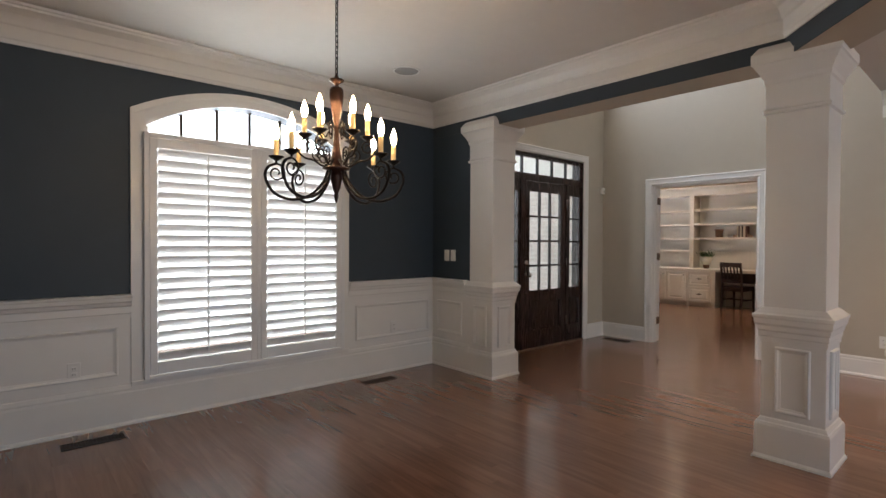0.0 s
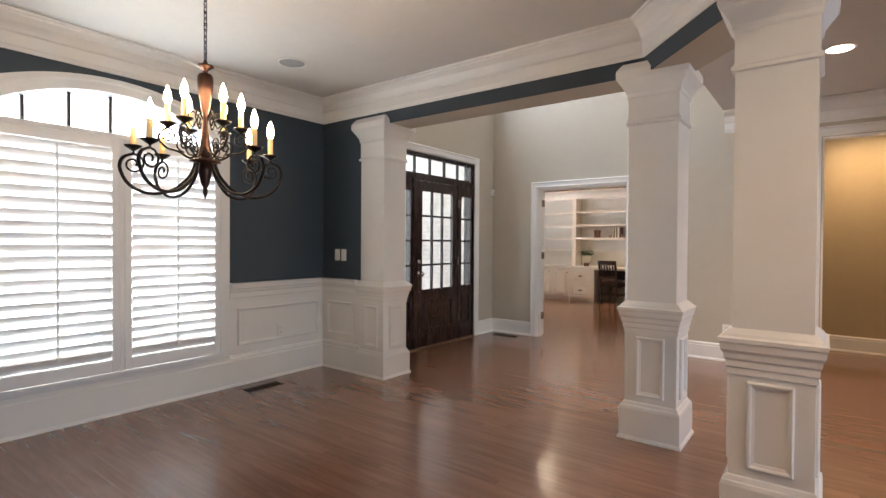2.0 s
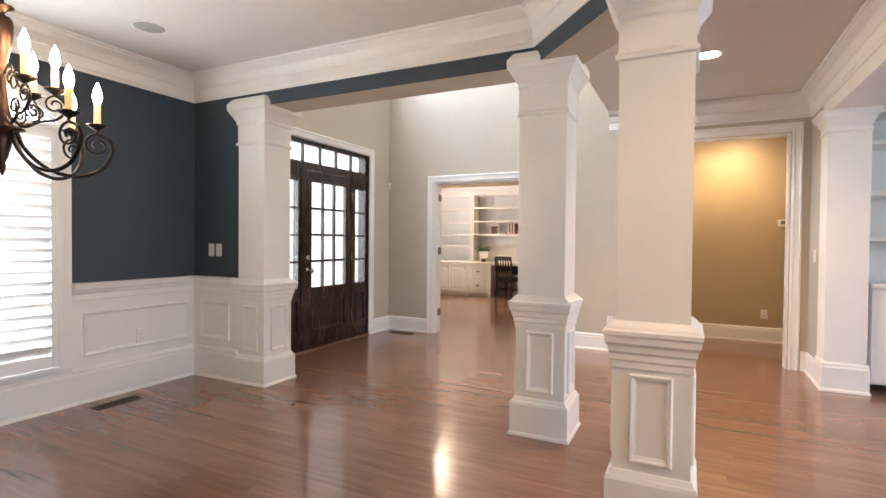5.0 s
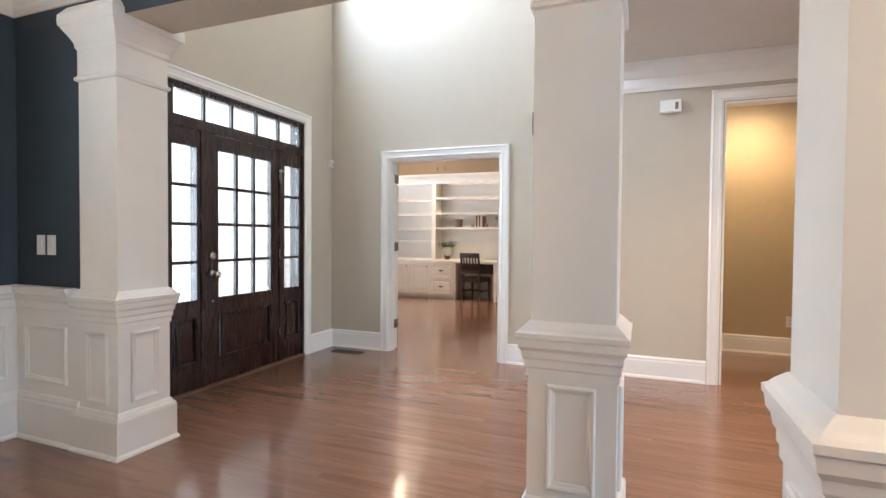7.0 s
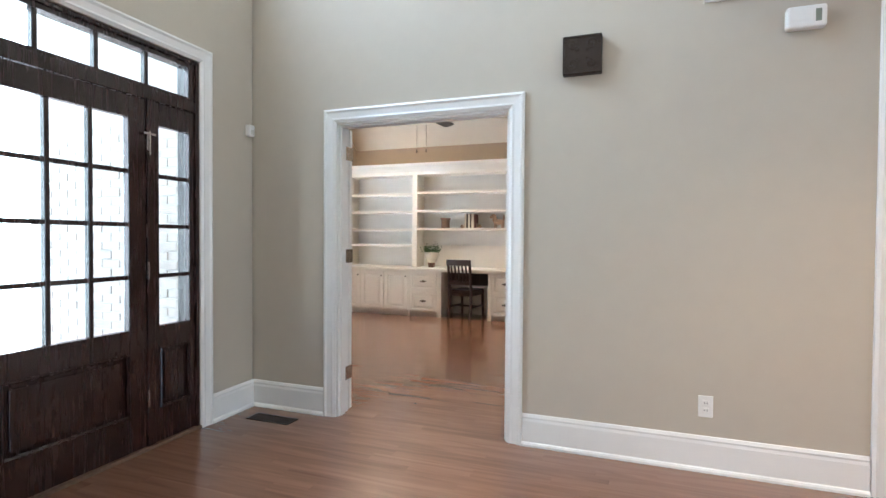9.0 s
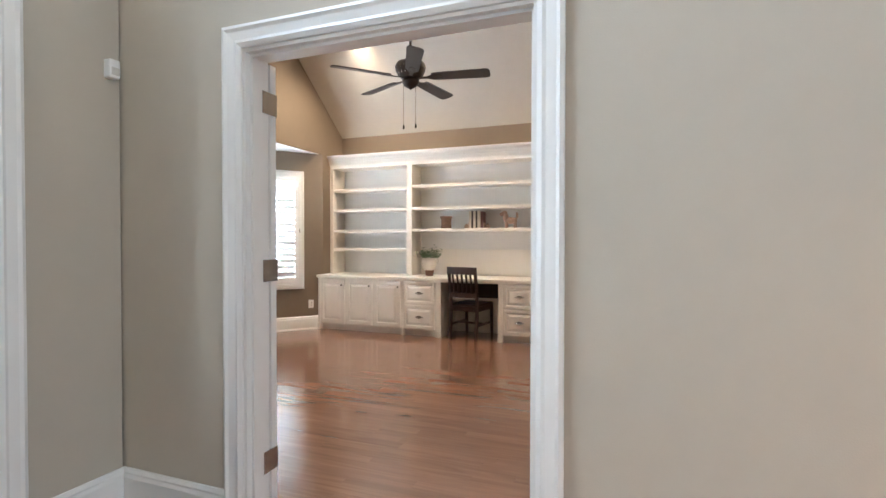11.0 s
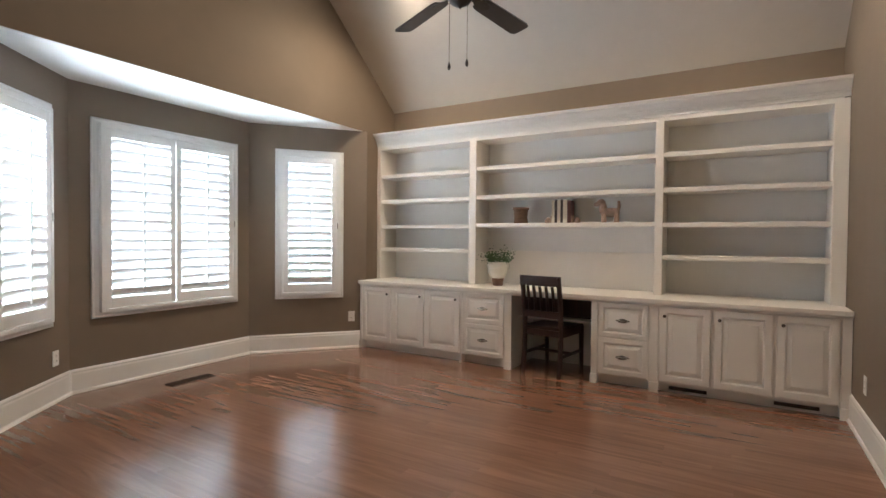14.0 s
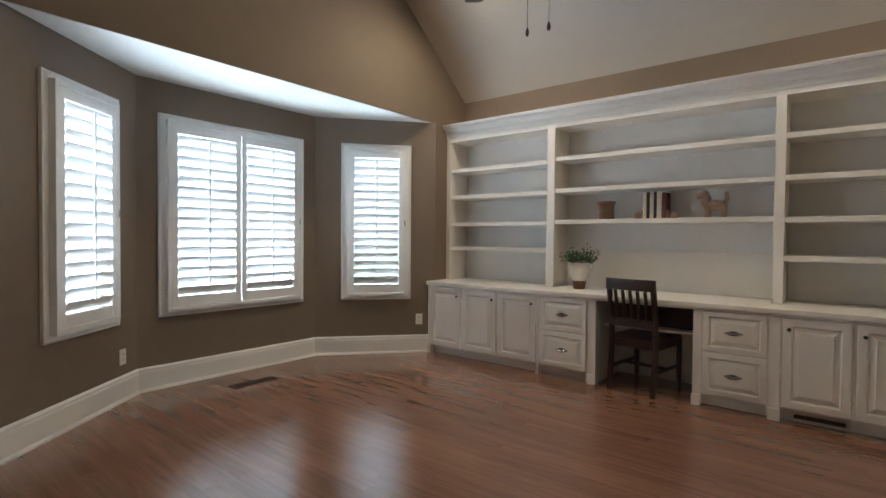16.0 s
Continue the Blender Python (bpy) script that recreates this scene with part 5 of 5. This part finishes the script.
for yy, s in ((4.068, 1), (y - 0.001, -1)):
    be = thing("bookend", "small weathered bookend beside the books", "bookend", pose(11.95, yy, SZ, 0, 0, 0), "bookends")
    bm = quick(-0.045, min(0, s * 0.012), 0, 0.045, max(0, s * 0.012), 0.075, bevel=0.003)
    lathe(bm, [(0.02, 0), (0.034, 0.012), (0.030, 0.035), (0.018, 0.055), (0.004, 0.066)], 12, Matrix.Translation((0, s * 0.050, 0)))
    part("bookend_body", bm, FIGURE, be, "", True)

# standing terrier ornament, one plain mesh
bm = B()


def ball(bm, x, y, z, rx, ry, rz):
    lathe(bm, [(0.05, -1), (0.5, -0.86), (0.86, -0.5), (1.0, 0), (0.86, 0.5), (0.5, 0.86), (0.05, 1)], 12, Matrix.Translation((x, y, z)) @ Matrix.Diagonal((rx, ry, rz, 1)))


ball(bm, 0, -0.004, 0.098, 0.040, 0.088, 0.046)
ball(bm, 0, 0.066, 0.140, 0.036, 0.040, 0.062)
ball(bm, 0, 0.084, 0.192, 0.033, 0.044, 0.036)
ball(bm, 0, 0.126, 0.178, 0.022, 0.026, 0.022)
tube(bm, [(0, -0.07, 0.115), (0, -0.085, 0.15), (0, -0.080, 0.205)], [0.018, 0.017, 0.013], 8)
for yy in (-0.060, 0.056):
    for xx in (-0.016, 0.016):
        tube(bm, [(xx, yy, 0.10), (xx, yy - 0.004, 0.05), (xx, yy, 0.0)], [0.026, 0.020, 0.022], 8)
for xx in (-0.014, 0.014):
    tube(bm, [(xx, 0.078, 0.205), (xx * 1.2, 0.072, 0.228)], [0.011, 0.004], 6)
fg = part("dog_figurine", bm, FIGURE, None, "", True)
tagged(fg, "brown and cream standing terrier figurine on the shelf", "figurine")
fg.matrix_world = pose(11.92, 3.50, SZ)

# ceiling fan under the ridge
fan = thing("ceiling_fan", "dark bronze five-blade ceiling fan with two pull chains", "ceiling fan", pose(9.637, 3.882, -0.015))
part("canopy", lathe(B(), [(0.02, 4.57), (0.05, 4.60), (0.075, 4.67), (0.075, 4.79)], 20), BRONZE, fan, smooth=True)
part("downrod", tube(B(), [(0, 0, 2.93), (0, 0, 4.66)], 0.013, 10), BRONZE, fan)
part("motor_housing", lathe(B(), [(0.02, 2.96), (0.04, 2.93), (0.06, 2.90), (0.125, 2.875), (0.138, 2.85), (0.135, 2.80), (0.110, 2.765), (0.085, 2.735), (0.03, 2.73)], 24), BRONZE, fan, smooth=True)
bm = B()
for i in range(20):
    a = 2 * math.pi * i / 20
    tube(bm, [(0.139 * math.cos(a), 0.139 * math.sin(a), 2.835), (0.112 * math.cos(a), 0.112 * math.sin(a), 2.762)], 0.004, 5)
part("housing_ribs", bm, NICKEL, fan, "pale ribbed band")
part("switch_cup", lathe(B(), [(0.075, 2.735), (0.078, 2.70), (0.060, 2.67), (0.035, 2.655), (0.012, 2.645), (0.002, 2.632)], 20), BRONZE, fan, smooth=True)
for i in range(5):
    a = radians(72 * i + 64)
    m = Matrix.Rotation(a, 4, "Z")
    bl = B()
    prism(bl, [(0.20, -0.052), (0.24, -0.060), (0.68, -0.070), (0.712, -0.060), (0.722, -0.035), (0.722, 0.035), (0.712, 0.060), (0.68, 0.070), (0.24, 0.060), (0.20, 0.052)], -0.004, 0.004, "z")
    bmesh.ops.transform(bl, verts=bl.verts, matrix=m @ Matrix.Translation((0, 0, 2.745)) @ Matrix.Rotation(radians(-12), 4, "X"))
    b = part("blade", bl, BLADE, fan, "dark wooden blade")
    ir = B()
    prism(ir, [(0.08, -0.018), (0.15, -0.014), (0.20, -0.040), (0.27, -0.030), (0.30, 0), (0.27, 0.030), (0.20, 0.040), (0.15, 0.014), (0.08, 0.018)], -0.010, -0.005, "z")
    bmesh.ops.transform(ir, verts=ir.verts, matrix=m @ Matrix.Translation((0, 0, 2.745)) @ Matrix.Rotation(radians(-12), 4, "X"))
    part("blade_iron", ir, BRONZE, b)
for y in (-0.06, 0.06):
    part("pull_chain", tube(B(), [(-0.02, y, 2.70), (-0.02, y, 2.325)], 0.0018, 5), NICKEL, fan)
    part("chain_pull", lathe(B(), [(0.002, 0.045), (0.008, 0.03), (0.010, 0.012), (0.006, 0.0), (0.001, -0.002)], 10, pose(-0.02, y, 2.28)), BRONZE, fan, "dark wooden pull", True)

# ---- floor boards, last ----
# strips run along y; those near the walked line are single boards, the rest one mesh
floor_ob = bpy.data.objects["floor"]
BW = 0.083
shared = {}
rest = B()
count = 0
rng = random.Random(7)


def board_area(x):
    """The stretches of y that the floor covers at x."""
    if x < 7.26:
        return [(-5.1, 4.5)] if x < 4.3 else [(-5.1, 4.2)]
    if x < 8.6:
        return [(-1.6, 1.5), (1.66, 6.98)]
    return [(1.66, 6.98)]


lengths = (0.6, 0.9, 1.2, 1.5)
x = -1.2
while x < 12.1:
    for lo, hi in board_area(x + BW / 2):
        y = lo - rng.random() * 0.5
        while y < hi:
            ln = rng.choice(lengths)
            y0, y1 = max(y, lo), min(y + ln, hi)
            near = 2.9 < x < 7.6 and 1.0 < (y0 + y1) / 2 < 4.0
            if y1 - y0 > 0.02:
                if near and count < 300:
                    key = round(y1 - y0, 3)
                    if key not in shared:
                        bb = B()
                        g = 0.00012
                        prism(bb, [(g, -0.010), (BW - g, -0.010), (BW - g, 0), (g, 0)], g, key - g, "y")
                        shared[key] = mesh_of("board", bb, OAK_PIECE)
                    o = new("board", shared[key])
                    o.parent = floor_ob
                    o.location = (x, y0, 0)
                    count += 1
                else:
                    g = 0.00012
                    prism(rest, [(x + g, -0.010), (x + BW - g, -0.010), (x + BW - g, 0), (x + g, 0)], y0 + g, y1 - g, "y")
            y += ln
    x += BW
ob = part("boards", rest, OAK, floor_ob)
ob["kind"] = "stuff"
